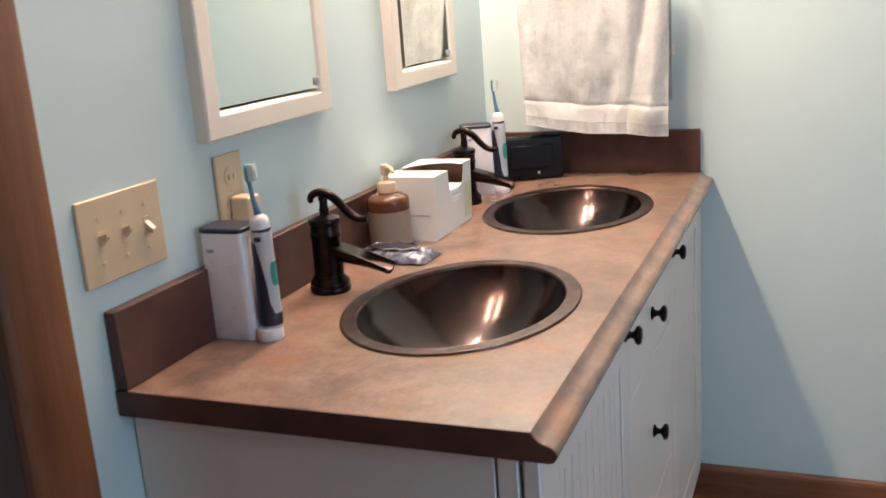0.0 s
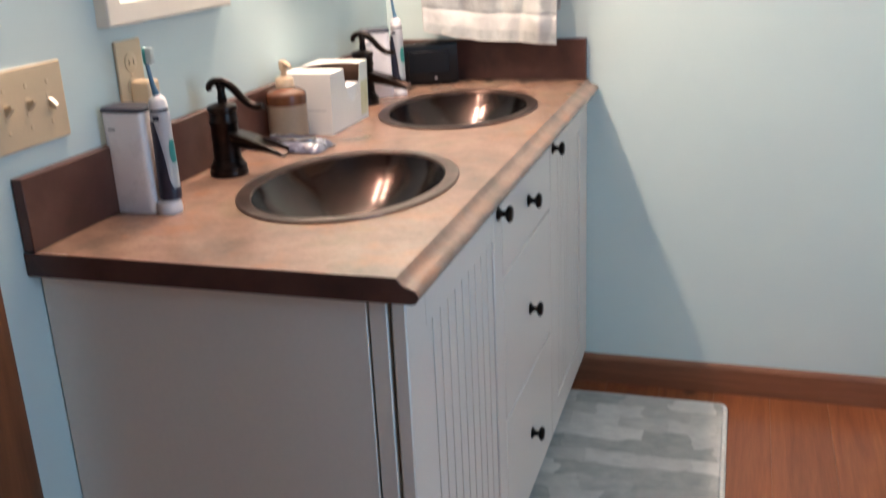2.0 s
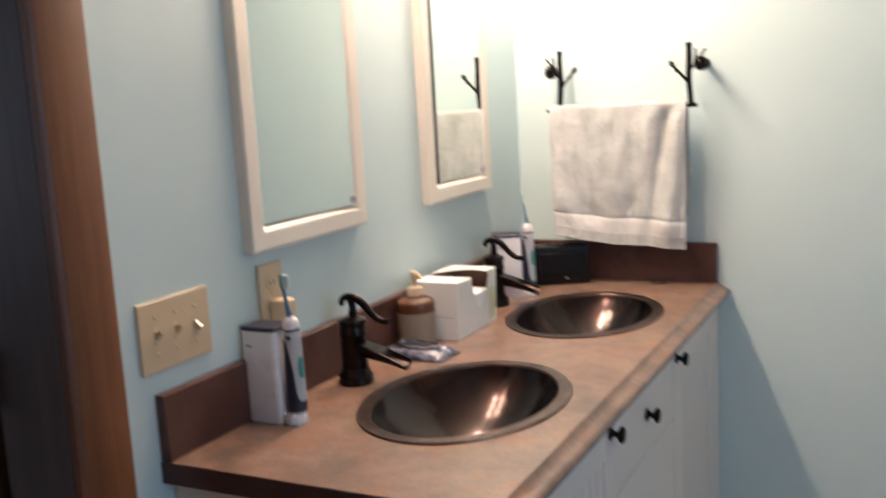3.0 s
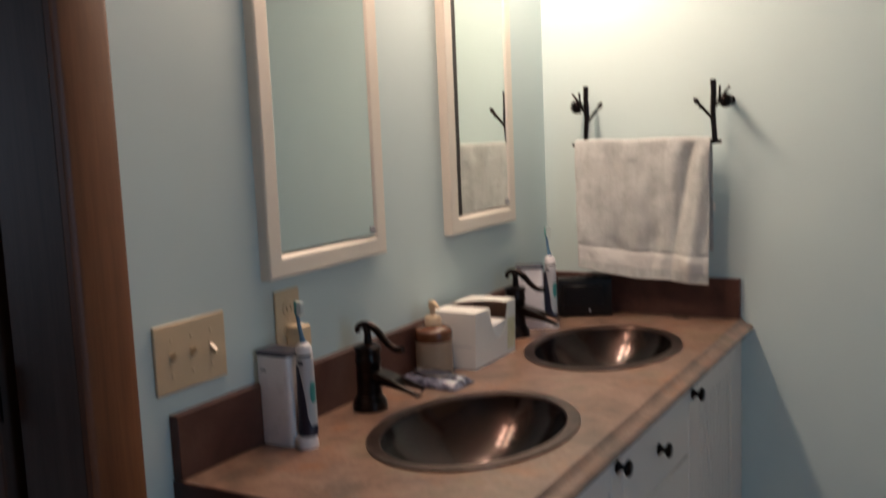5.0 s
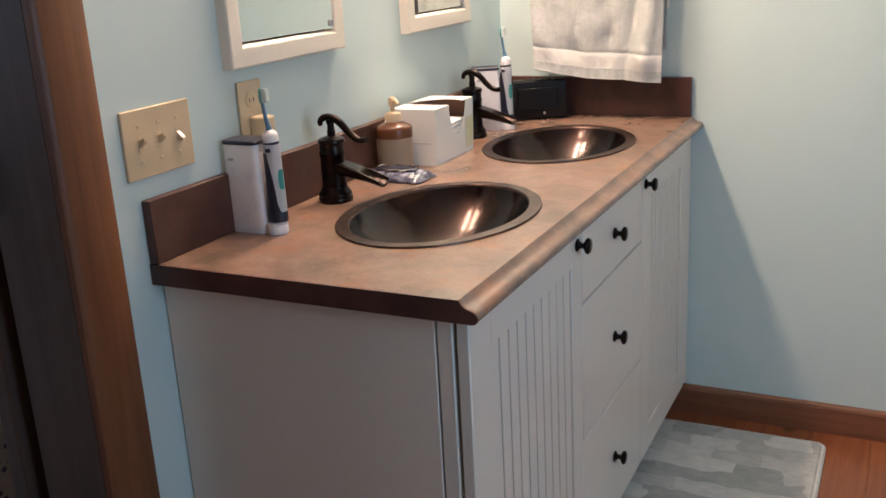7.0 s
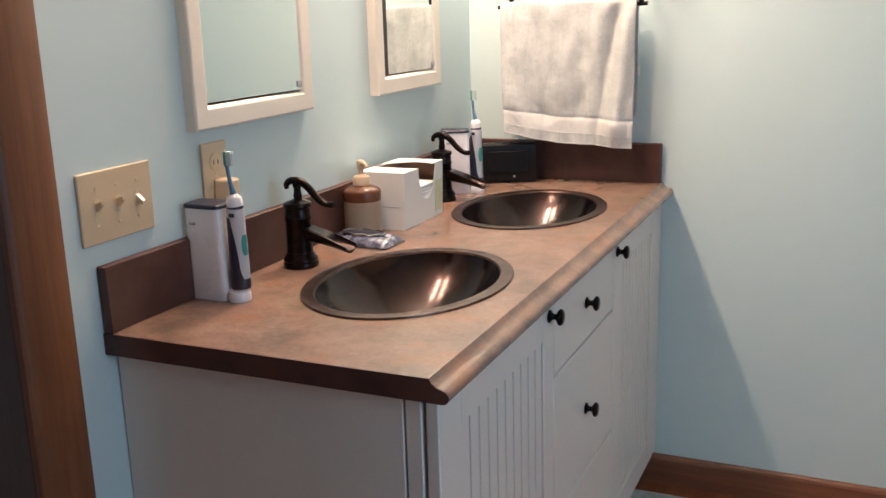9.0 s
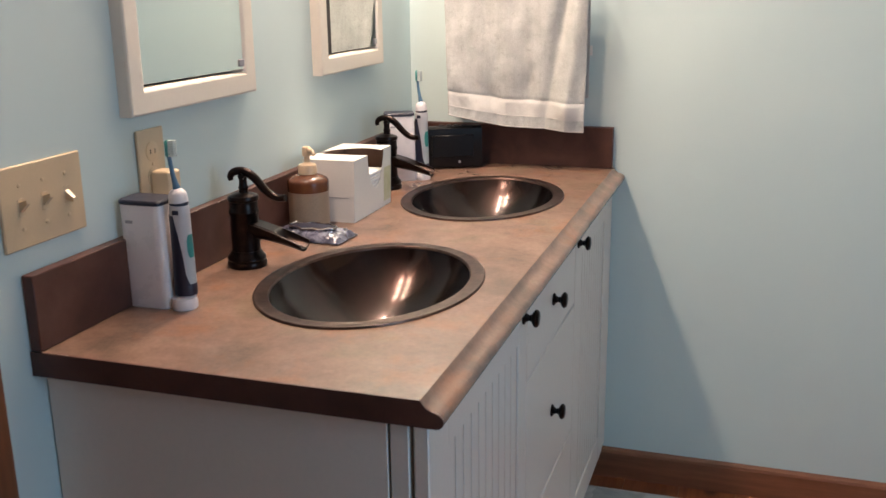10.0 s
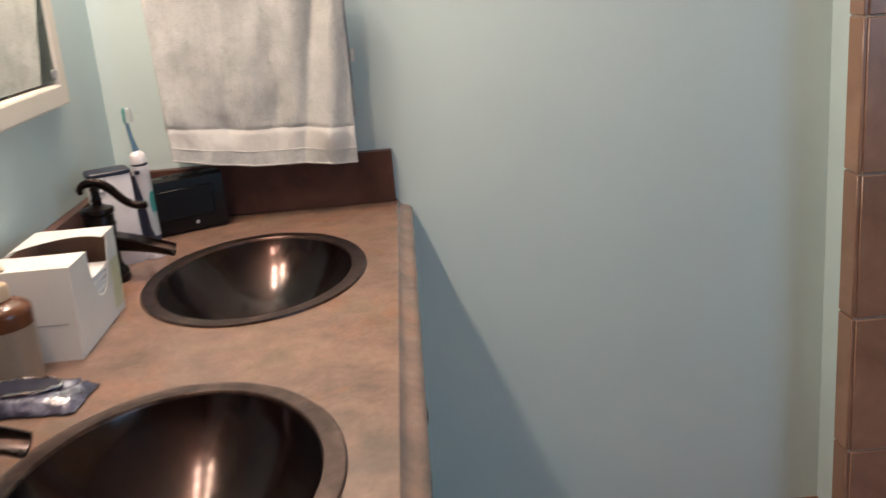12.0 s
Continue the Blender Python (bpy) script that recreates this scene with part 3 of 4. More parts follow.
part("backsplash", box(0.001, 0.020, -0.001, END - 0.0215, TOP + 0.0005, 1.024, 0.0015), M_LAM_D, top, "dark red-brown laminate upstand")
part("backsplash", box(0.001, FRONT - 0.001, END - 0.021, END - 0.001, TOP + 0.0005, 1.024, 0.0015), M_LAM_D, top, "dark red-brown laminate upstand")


# sinks
def make_sink(m):
    s = thing("sink", m, "oval dark copper drop-in sink with a worn rim", "sink", "vanity sinks")
    def loop(d, z, n=72):
        return [((SA - d) * math.cos(2 * math.pi * k / n), (SB - d) * math.sin(2 * math.pi * k / n), z) for k in range(n)]
    rim = [(0, 0.0003), (0.0, 0.0022), (0.0010, 0.0036), (0.0026, 0.0040), (0.0042, 0.0036), (0.008, 0.0034), (0.019, 0.0030), (0.0220, 0.0034), (0.0240, 0.0034), (0.0255, 0.0020), (0.0265, -0.001)]
    part("rim", rings([loop(*p) for p in rim], cap=(False, False)), M_RIM, s, "worn brown copper rim")
    ia, ib, dep = SA - 0.0265, SB - 0.0265, 0.122
    loops = []
    for k in range(25):
        q = 1 - k / 26
        z = -0.001 - dep * (0.55 * (1 - q ** 2.1) + 0.45 * (1 - q * q) ** 0.62)
        loops.append([(ia * q * math.cos(2 * math.pi * j / 80), ib * q * math.sin(2 * math.pi * j / 80), z) for j in range(80)])
    part("bowl", rings(loops, cap=(False, False)), M_BOWL, s)
    part("drain", lathe([(0.030, -0.126), (0.030, -0.1205), (0.027, -0.1190), (0.020, -0.121), (0.018, -0.1195), (0.004, -0.118)], 32, at=(0, 0, 0)), M_BRONZE, s, "dark bronze drain")
    return s


sink = make_sink(pose(SX, SINKS[0], TOP))
copy_thing(sink, pose(SX, SINKS[1], TOP))


# faucets
def make_faucet(m):
    f = thing("faucet", m, "oil-rubbed bronze pump-style faucet with open trough spout", "faucet", "vanity faucets")
    base = [(0.0345, 0.0), (0.0355, 0.003), (0.0355, 0.008), (0.033, 0.012), (0.0345, 0.015), (0.0335, 0.019), (0.0285, 0.024), (0.0265, 0.030)]
    part("base_ring", lathe(base, 40), M_BRONZE, f)
    body = [(0.0258, 0.029), (0.0250, 0.045), (0.0250, 0.095), (0.0262, 0.097), (0.0268, 0.100), (0.0262, 0.103), (0.0250, 0.105), (0.0252, 0.119), (0.0275, 0.121), (0.0280, 0.125), (0.0265, 0.129), (0.018, 0.132), (0.0095, 0.135)]
    part("body", lathe(body, 40), M_BRONZE, f)
    stem = [(0.0090, 0.133), (0.0080, 0.140), (0.0092, 0.143), (0.0075, 0.147), (0.0070, 0.156), (0.0085, 0.164)]
    part("stem", lathe(stem, 20, at=(0.002, 0, 0)), M_BRONZE, f)
    keys = [(-0.0215, 0, 0.1545), (-0.0225, 0, 0.162), (-0.016, 0, 0.1695), (-0.004, 0, 0.1725), (0.012, 0, 0.170), (0.027, 0, 0.160), (0.042, 0, 0.144), (0.056, 0, 0.1325), (0.070, 0, 0.1275), (0.084, 0, 0.1285)]
    pts = curve_pts(keys, 5)
    rad = [0.0038 + 0.0040 * math.sin(min(1, i / len(pts) * 1.6) * math.pi * 0.62) - 0.0035 * max(0, i / len(pts) - 0.55) for i in range(len(pts))]
    part("lever", tube(pts, rad, 14, 1.15), M_BRONZE, f)
    part("pivot", tube([(0.004, -0.011, 0.164), (0.004, 0.011, 0.164)], 0.0055, 14), M_BRONZE, f)
    # spout: closed at the root, then an open trough
    out = bmesh.new()
    loops = []
    for k in range(21):
        t = k / 20
        x = 0.012 + 0.104 * t
        zc = 0.083 - 0.024 * t - 0.009 * t * t
        w, h = 0.0190 + 0.003 * t, 0.030 - 0.015 * t
        open_ = 0.0 if t < 0.52 else min(1.0, (t - 0.52) / 0.1)
        lp = []
        for j in range(15):
            a = math.pi * (1 + j / 14)
            lp.append((x, w * math.cos(a), zc + h * math.sin(a) * 1.0))
        lip = 0.0035
        lp.append((x, w - lip, zc + 0.0005))
        for j in range(13):
            a = math.pi * (2 - j / 12)
            depth = (h - 0.004) * open_
            lp.append((x, (w - lip) * math.cos(a), zc + 0.0015 * (1 - open_) + depth * math.sin(a)))
        lp.append((x, -w + lip, zc + 0.0005))
        loops.append(lp)
    rings(loops, bm=out)
    part("spout", out, M_BRONZE, f)
    return f


faucet = make_faucet(pose(0.0815, 0.464, TOP))
copy_thing(faucet, pose(0.080, 1.163, TOP))


# ---- on the wall ----
def make_mirror(m, label, W):
    """A framed mirror; its origin is the middle of its lower edge, on the wall."""
    g = thing("mirror", m, label, "mirror", "framed mirrors over the vanity")
    Hh, f, d = 0.700, 0.041, 0.024
    prof = [(0.0, 0.0), (d - 0.004, 0.0), (d - 0.0012, 0.0012), (d, 0.004), (d, f - 0.007), (d - 0.0015, f - 0.004), (d - 0.007, f), (0.0, f)]
    def stick(p, q, name):
        """A mitred length of frame from p to q, corners of its outer edge (y, z)."""
        (ya, za), (yb, zb) = p, q
        la, lb = [], []
        L = math.hypot(yb - ya, zb - za)
        ty, tz = (yb - ya) / L, (zb - za) / L
        ny, nz = -tz, ty
        for x, k in prof:
            la.append((x, ya + (ty + ny) * k, za + (tz + nz) * k))
            lb.append((x, yb + (-ty + ny) * k, zb + (-tz + nz) * k))
        part(name, rings([la, lb]), M_MIRFRAME, g, smooth=False)
    c = [(-W / 2, 0), (W / 2, 0), (W / 2, Hh), (-W / 2, Hh)]
    for i, nm in enumerate(("bottom_rail", "side_rail", "top_rail", "side_rail")):
        stick(c[i], c[(i + 1) % 4], nm)
    part("rebate", box(0.0004, 0.0014, -W / 2 + 0.02, W / 2 - 0.02, 0.02, Hh - 0.02, 0), M_DARKGAP, g, "black backing")
    e = f + 0.004
    tilt = pose(0.0160, 0, 0, 0, 0, -2.4)
    gl = part("mirror_glass", box(-0.004, 0.0, -W / 2 + e, W / 2 - e, e, Hh - e, 0.0008), M_MIRROR, g, "clear mirror glass, slightly turned in its frame", smooth=False, m=tilt)
    for z in (e + 0.012, Hh - e - 0.012):
        part("clip", box(0.0003, 0.003, W / 2 - e - 0.014, W / 2 - e + 0.001, z - 0.0065, z + 0.0065, 0.001), M_GREYMARK, gl, "small grey hinge clip")
    return g


mir = make_mirror(pose(0, 0.447, 1.206), "cream framed rectangular mirror above the first sink", 0.394)
mir2 = make_mirror(pose(0, 1.1215, 1.206), "cream framed rectangular mirror above the far sink", 0.366)
part("edge_strip", box(0.0015, 0.0175, -0.1415, -0.1165, 0.0435, 0.6565, 0.0008), M_DARKGAP, mir2, "black strip beside the glass")

sw = thing("switch_plate", pose(0, 0.0575, 1.1165), "ivory triple light switch on the aqua wall", "light switch")
part("cover", box(0.0, 0.0062, -0.0825, 0.0825, -0.0575, 0.0575, 0.0028, 3), M_IVORY, sw, weighted=True)
for k, (y, up) in enumerate(((-0.046, 1), (0.0, 1), (0.046, -1))):
    part("slot", box(0.0055, 0.0068, y - 0.006, y + 0.006, -0.013, 0.013, 0.0008), M_IVORY, sw)
    part("toggle", rings([[(0.006, y - 0.0043, -0.007), (0.006, y + 0.0043, -0.007), (0.006, y + 0.0043, 0.007), (0.006, y - 0.0043, 0.007)],
                          [(0.019, y - 0.0036, -0.0025 + 0.008 * up), (0.019, y + 0.0036, -0.0025 + 0.008 * up), (0.019, y + 0.0036, 0.0035 + 0.008 * up), (0.019, y - 0.0036, 0.0035 + 0.008 * up)]]), M_IVORY, sw)
    for z in (-0.030, 0.030):
        part("screw", lathe([(0.0032, 0.0058), (0.0032, 0.0068), (0.002, 0.0073)], 12), M_IVORY, sw, m=pose(0, y, z, 0, 90, 0))

outlet = thing("wall_outlet", pose(0, 0.3155, 1.122), "ivory wall outlet plate with a plugged-in adapter", "outlet")
part("cover", box(0.0, 0.006, -0.036, 0.036, -0.058, 0.058, 0.0026, 3), M_IVORY, outlet, weighted=True)
for z in (0.021, -0.021):
    so = part("socket", lathe([(0.0165, 0.0055), (0.0165, 0.0072), (0.015, 0.0078)], 28), M_IVORY, outlet, m=pose(0, 0, z, 0, 90, 0))
    for y in (-0.0062, 0.0062):
        part("slot_hole", box(-0.004, 0.004, y - 0.0011, y + 0.0011, 0.0076, 0.0081, 0), M_BLACK, so)
part("screw", lathe([(0.0032, 0.0058), (0.0032, 0.0068), (0.002, 0.0073)], 12), M_IVORY, outlet, m=pose(0, 0, 0, 0, 90, 0))
plug = thing("plug_adapter", pose(0.008, 0.3185, 1.096), "ivory charger plug sitting in the wall outlet", "plug")
part("plug_body", box(0.0, 0.036, -0.017, 0.017, -0.026, 0.017, 0.005, 3), M_IVORY, plug, weighted=True)
part("cord", tube(curve_pts([(0.018, 0.0, -0.025), (0.018, 0.004, -0.05), (0.016, 0.014, -0.10), (0.018, 0.02, -0.165), (0.021, 0.024, -0.182)], 5), 0.0022, 8), M_WHITE, plug, "thin white cord")

# ---- on the countertop ----
def make_charger(m):
    """A tall white canister with a dark flip lid and a round charging foot at its side."""
    g = thing("toothbrush_charger", m, "white upright toothbrush travel charger with dark lid", "toothbrush charger", "toothbrush chargers")
    def ov(hw, hd, z, cx, cy, n=40, p=3.2):
        out = []
        for k in range(n):
            a = 2 * math.pi * k / n
            c, s = math.cos(a), math.sin(a)
            out.append((cx + hw * math.copysign(abs(c) ** (2 / p), c), cy + hd * math.copysign(abs(s) ** (2 / p), s), z))
        return out
    lev = [(0.0375, 0.0255, 0.0), (0.0385, 0.0265, 0.002), (0.0382, 0.0268, 0.06), (0.0368, 0.0272, 0.163), (0.0364, 0.0268, 0.1645)]
    part("canister", rings([ov(a, b, z, 0.044 - 0.002 * z / 0.168, 0.029, 56, 6.5) for a, b, z in lev]), M_WHITE, g)
    lid = [(0.0372, 0.0275, 0.1648), (0.0382, 0.0285, 0.1660), (0.0382, 0.0285, 0.1705), (0.0365, 0.0268, 0.1725)]
    part("lid", rings([ov(a, b, z, 0.042, 0.029, 56, 6.5) for a, b, z in lid]), M_NAVY, g, "dark blue flip lid")
    part("print_mark", box(0.018, 0.030, 0.0005, 0.0024, 0.136, 0.1405, 0), M_GREYMARK, g, "small grey printed bar")
    part("foot", lathe([(0.0195, 0.0), (0.0205, 0.002), (0.0202, 0.012), (0.0188, 0.0175), (0.012, 0.019)], 32, at=(0.0985, 0.021, 0)), M_WHITE, g)
    return g


def make_brush(m):
    """An electric toothbrush standing on its foot; origin at its bottom."""
    g = thing("electric_toothbrush", m, "white electric toothbrush with navy grip standing in its charger", "toothbrush", "electric toothbrushes")
    def lp(r, z, dx, n=24):
        return [(dx + r * math.cos(2 * math.pi * k / n), r * 0.95 * math.sin(2 * math.pi * k / n), z) for k in range(n)]
    h = [(0.0150, 0.0), (0.0168, 0.004), (0.0174, 0.03), (0.0168, 0.07), (0.0160, 0.11), (0.0158, 0.138), (0.0160, 0.150), (0.0148, 0.1535), (0.0120, 0.155)]
    part("handle", rings([lp(r, z, 0) for r, z in h]), M_HANDLE, g)

    def sleeve(left, right, z0, z1, grow, name, mt, lab):
        """A rubber strip wrapped on the handle between two edges that shift with height."""
        loops = []
        for k in range(16):
            t = k / 15
            z = z0 + (z1 - z0) * t
            r = 0.0176 - 0.0014 * min(1, z / 0.11) + grow
            a0, a1 = radians(left(t)), radians(right(t))
            arc = [a0 + (a1 - a0) * j / 13 for j in range(14)]
            loops.append([(r * math.cos(a), r * 0.95 * math.sin(a), z) for a in arc] + [((r - 0.0012) * math.cos(a), (r - 0.0012) * 0.95 * math.sin(a), z) for a in arc[::-1]])
        part(name, rings(loops), mt, g, lab)
    part("grip_base", rings([lp(r, z, 0) for r, z in ((0.0160, 0.0035), (0.0178, 0.0045), (0.0182, 0.016), (0.0180, 0.022), (0.0172, 0.024))]), M_NAVY, g, "navy rubber foot")
    sleeve(lambda t: 185, lambda t: 309 + 22 * max(0, 1 - t / 0.2) ** 1.5 - 52 * t ** 2, 0.020, 0.138, 0.0006, "grip", M_NAVY, "navy rubber grip")
    sleeve(lambda t: 313, lambda t: 396, 0.024, 0.098, 0.0002, "side_inlay", M_SILVER, "silver-grey side inlay")
    sleeve(lambda t: 326 + 12 * abs(2 * t - 1) ** 3, lambda t: 372, 0.068, 0.106, 0.0008, "teal_inlay", M_TEAL, "teal inlay")
    part("button", box(-0.0050, 0.0050, -0.0168, -0.0140, 0.140, 0.1475, 0.0012, 2), M_NAVY, g, "dark oval button", m=pose(0, 0, 0, 0, 0, 8))
    part("collar", rings([lp(r, z, 0) for r, z in ((0.0138, 0.154), (0.0149, 0.1550), (0.0149, 0.1590), (0.0136, 0.1610))]), M_NAVY, g, "dark collar ring")
    nk = [(0, 0, 0.158), (-0.001, 0, 0.180), (-0.0065, 0, 0.205), (-0.0105, 0, 0.236)]
    part("neck_base", tube(curve_pts(nk[:2], 5), [0.0148, 0.0148, 0.0145, 0.0138, 0.0120, 0.0068], 18), M_WHITE, g)
    part("neck", tube(curve_pts(nk[1:], 5), [0.0066, 0.0054, 0.0047, 0.0042, 0.0039, 0.0037, 0.0035, 0.0034, 0.0033, 0.0033, 0.0033], 14), M_STEELBLUE, g, "blue brush neck")
    part("head", box(-0.0150, -0.0080, -0.0055, 0.0055, 0.230, 0.258, 0.003, 1), M_TEAL, g, "teal brush head back")
    br = bmesh.new()
    for i in range(4):
        for j in range(7):
            x, z = -0.0080, 0.2320 + j * 0.0037
            box(x, x + 0.0095 + 0.001 * ((i + j) % 2), -0.0048 + i * 0.0026, -0.0048 + i * 0.0026 + 0.0018, z, z + 0.0028, 0, bm=br)
    part("bristles", br, M_BRISTLE, g, "pale bristle tufts", smooth=False)
    return g


ch = make_charger(pose(0.006, 0.204, TOP))
br1 = make_brush(pose(0.1065, 0.229, TOP + 0.018))
for o in br1.children:
    # this brush is the shorter one
    for v in o.data.vertices:
        v.co.z *= 0.955
    if not o.matrix_basis.is_identity:
        o.location.z *= 0.955
ch2 = copy_thing(ch, pose(0.046, 1.230, TOP, 0, 0, 25))
br2 = make_brush(pose(0.1264, 1.2907, TOP + 0.018, 0, 0, -15))
tagged(br2, "white and teal electric toothbrush standing beside the clock")

# stoneware soap dispenser
soap = thing("soap_dispenser", pose(0.0675, 0.752, TOP), "two-tone stoneware jug soap dispenser with tan pump", "soap dispenser")
part("jug", lathe([(0.038, 0.0), (0.0412, 0.002), (0.042, 0.008), (0.042, 0.079)], 48), M_STONE, soap)
part("shoulder", lathe([(0.0423, 0.0785), (0.0425, 0.0955), (0.0418, 0.1000), (0.0390, 0.1040), (0.032, 0.1080), (0.024, 0.1110), (0.0195, 0.1130)], 48), M_STONE_B, soap, "brown glazed shoulder")
pm = part("pump", lathe([(0.0180, 0.1125), (0.0192, 0.114), (0.0190, 0.129), (0.0170, 0.1325), (0.0090, 0.135), (0.0060, 0.137), (0.0058, 0.148), (0.0090, 0.150), (0.0095, 0.163), (0.0080, 0.168), (0.003, 0.1695)], 28), M_PUMP, soap, "tan plastic pump")
part("nozzle", tube(curve_pts([(0.002, 0, 0.161), (0.012, -0.008, 0.162), (0.020, -0.014, 0.160), (0.024, -0.017, 0.155)], 4), [0.006] * 4 + [0.005] * 4 + [0.004] * 5, 10), M_PUMP, soap)

# tissue box with a cut-out front
tb = thing("tissue_box", pose(0.030, 0.806, TOP), "white cardboard tissue box with scooped opening", "tissue box")
TW, TL, TH = 0.114, 0.212, 0.131
def arc_cut(y0, y1, z_low, n=12):
    """Points of a scooped cut from y1 back to y0."""
    return [(y0 + (y1 - y0) * (0.5 + 0.5 * math.cos(math.pi * k / n)), TH - (TH - z_low) * math.sin(math.pi * k / n) ** 1.25) for k in range(n + 1)]
front = [(0, 0), (TL, 0), (TL, TH), *arc_cut(0.074, 0.168, 0.052), (0, TH)]
part("front_side", prism(front, TW - 0.0012, TW, "x"), M_CARD, tb, smooth=False)
part("back_side", prism([(0, 0), (TL, 0), (TL, TH), (0, TH)], 0, 0.0012, "x"), M_CARD, tb, smooth=False)
part("end_side", box(0.0012, TW - 0.0012, 0, 0.0012, 0, TH, 0), M_CARD, tb)
part("end_side", box(0.0012, TW - 0.0012, TL - 0.0012, TL, 0, TH, 0), M_CARD, tb)
near = [(0.0, 0.0), (TW, 0.0), (TW, 0.0745), (0.075, 0.072), (0.02, 0.072), (0.0, 0.075)]
part("top_flap", prism(near, TH - 0.0002, TH + 0.001, "z"), M_CARD, tb, smooth=False)
far = [(TW, TL), (0, TL), (0, 0.105)] + [(0.0 + 0.002 + (TW - 0.002) * k / 10, 0.150 + 0.022 * math.sin(math.pi * k / 10) ** 0.8 - 0.045 * (1 - k / 10) ** 2) for k in range(11)]
part("top_flap", prism(far, TH - 0.0002, TH + 0.001, "z"), M_CARD, tb, smooth=False)
part("lining", box(0.002, TW - 0.002, 0.002, TL - 0.002, 0.0005, 0.04, 0), M_CARD_IN, tb, "brown card inside")
part("lining_wall", prism([(0.002, 0.04), (TL - 0.002, 0.04), (TL - 0.002, TH - 0.004), (0.002, TH - 0.004)], 0.0014, 0.003, "x"), M_CARD_IN, tb, "brown card inside", smooth=False)
part("lining_end", box(0.003, TW - 0.002, TL - 0.0035, TL - 0.0014, 0.04, TH - 0.002, 0), M_CARD_IN, tb, "brown card inside")
for k in range(6):
    part("tissue", box(0.004, TW - 0.003, 0.03 + 0.002 * k, 0.19 - 0.003 * k, 0.04 + 0.008 * k, 0.0475 + 0.008 * k, 0.002), M_TISSUE, tb)
part("print", box(TW + 0.0002, TW + 0.0008, 0.168, 0.209, 0.012, 0.088, 0), M_PRINT, tb, "yellow-green printed flower patch")
part("end_seam", box(0.03, TW - 0.012, -0.0008, -0.0002, 0.052, 0.0532, 0), M_GREYMARK, tb, "card flap seam")

for o in tb.children:
    for v in o.data.vertices:
        v.co.x += 0.004 * v.co.z / TH * v.co.x / TW

# wrapped packet
pk = thing("tissue_packet", pose(0.110, 0.672, TOP, 0, 0, -4), "flat packet wrapped in crinkled clear plastic", "packet")
rnd = random.Random(4)
def pillow(hx, hy, hz, nx=22, ny=12, z0=0.0, rough=0.0025):
    own = bmesh.new()
    def zf(u, v):
        return hz * (max(0, 1 - abs(u) ** 4) * max(0, 1 - abs(v) ** 4)) ** 0.5
    tops, bots = [], []
    for i in range(nx + 1):
        for j in range(ny + 1):
            u, v = 2 * i / nx - 1, 2 * j / ny - 1
            z = zf(u, v)
            e = rough * (rnd.random() - 0.5) * 2
            tops.append(own.verts.new((u * hx + e, v * hy + e, z0 + 0.003 + z + e * (1 if z > 0.002 else 0.3))))
            bots.append(own.verts.new((u * hx + e, v * hy + e, z0 + 0.0005 + (0.0022 if z < 0.001 else 0))))
    for i in range(nx):
        for j in range(ny):
            a = i * (ny + 1) + j
            own.faces.new((tops[a], tops[a + ny + 1], tops[a + ny + 2], tops[a + 1]))
            own.faces.new((bots[a], bots[a + 1], bots[a + ny + 2], bots[a + ny + 1]))
    return own
part("packet_core", pillow(0.056, 0.030, 0.013, rough=0.001, z0=0.001), M_PACK, pk, "blue-grey packet inside")
part("wrapper", pillow(0.080, 0.041, 0.0185, 30, 16, rough=0.0022), M_FILM, pk, "crinkled clear plastic film")
part("opening", lathe([(0.027, -0.006), (0.0272, 0.0015), (0.025, 0.002)], 32, 1.85, 0.78, at=(0.002, 0.0, 0.0230)), M_NAVY, pk, "dark oval opening")
wire = [(0.027 * 1.92 * math.cos(2 * math.pi * k / 24) + 0.002, 0.027 * 0.86 * math.sin(2 * math.pi * k / 24), 0.0245 + 0.0015 * math.sin(k * 2.1)) for k in range(25)]
part("opening_edge", tube(wire, 0.0021, 8), M_CHROME, pk, "shiny raised edge")

# clock radio, turned into the corner
clk = thing("clock_radio", pose(0.150, 1.475, TOP, 0, 0, 27), "black plastic clock radio standing in the corner", "clock radio")
co = [(-0.032, 0.004), (0.026, 0.004), (0.030, 0.010), (0.030, 0.098), (0.024, 0.110), (-0.020, 0.114), (-0.029, 0.108), (-0.036, 0.012)]
part("case", prism(co, -0.075, 0.075, "x"), M_BLACK, clk)
part("display", box(-0.062, 0.050, -0.0405, -0.0325, 0.034, 0.092, 0.001), M_DISPLAY, clk, "dark display window")
part("front_button", lathe([(0.0036, 0), (0.0036, 0.0025), (0.003, 0.003)], 16), M_GREYMARK, clk, "small grey button", m=pose(0.012, -0.0372, 0.020, 90, 0, 0))
for x in (-0.03, -0.01, 0.01, 0.03):
    part("top_button", box(x - 0.007, x + 0.007, -0.008, 0.006, 0.1118, 0.1150, 0.001), M_BLACK, clk)
for x in (-0.06, 0.06):
    part("foot", box(x - 0.008, x + 0.008, -0.02, 0.02, 0.0, 0.0045, 0.001), M_BLACK, clk)

# ---- towel bar ----
BARY, BARZ = 1.497, 1.402
bar = thing("towel_bar", pose(0, 0, 0), "dark bronze twig-shaped towel bar with pinecones", "towel bar")
part("rod", tube([(0.118, BARY, BARZ), (0.32, BARY, BARZ + 0.001), (0.538, BARY, BARZ)], 0.0055, 14), M_BRONZE, bar)


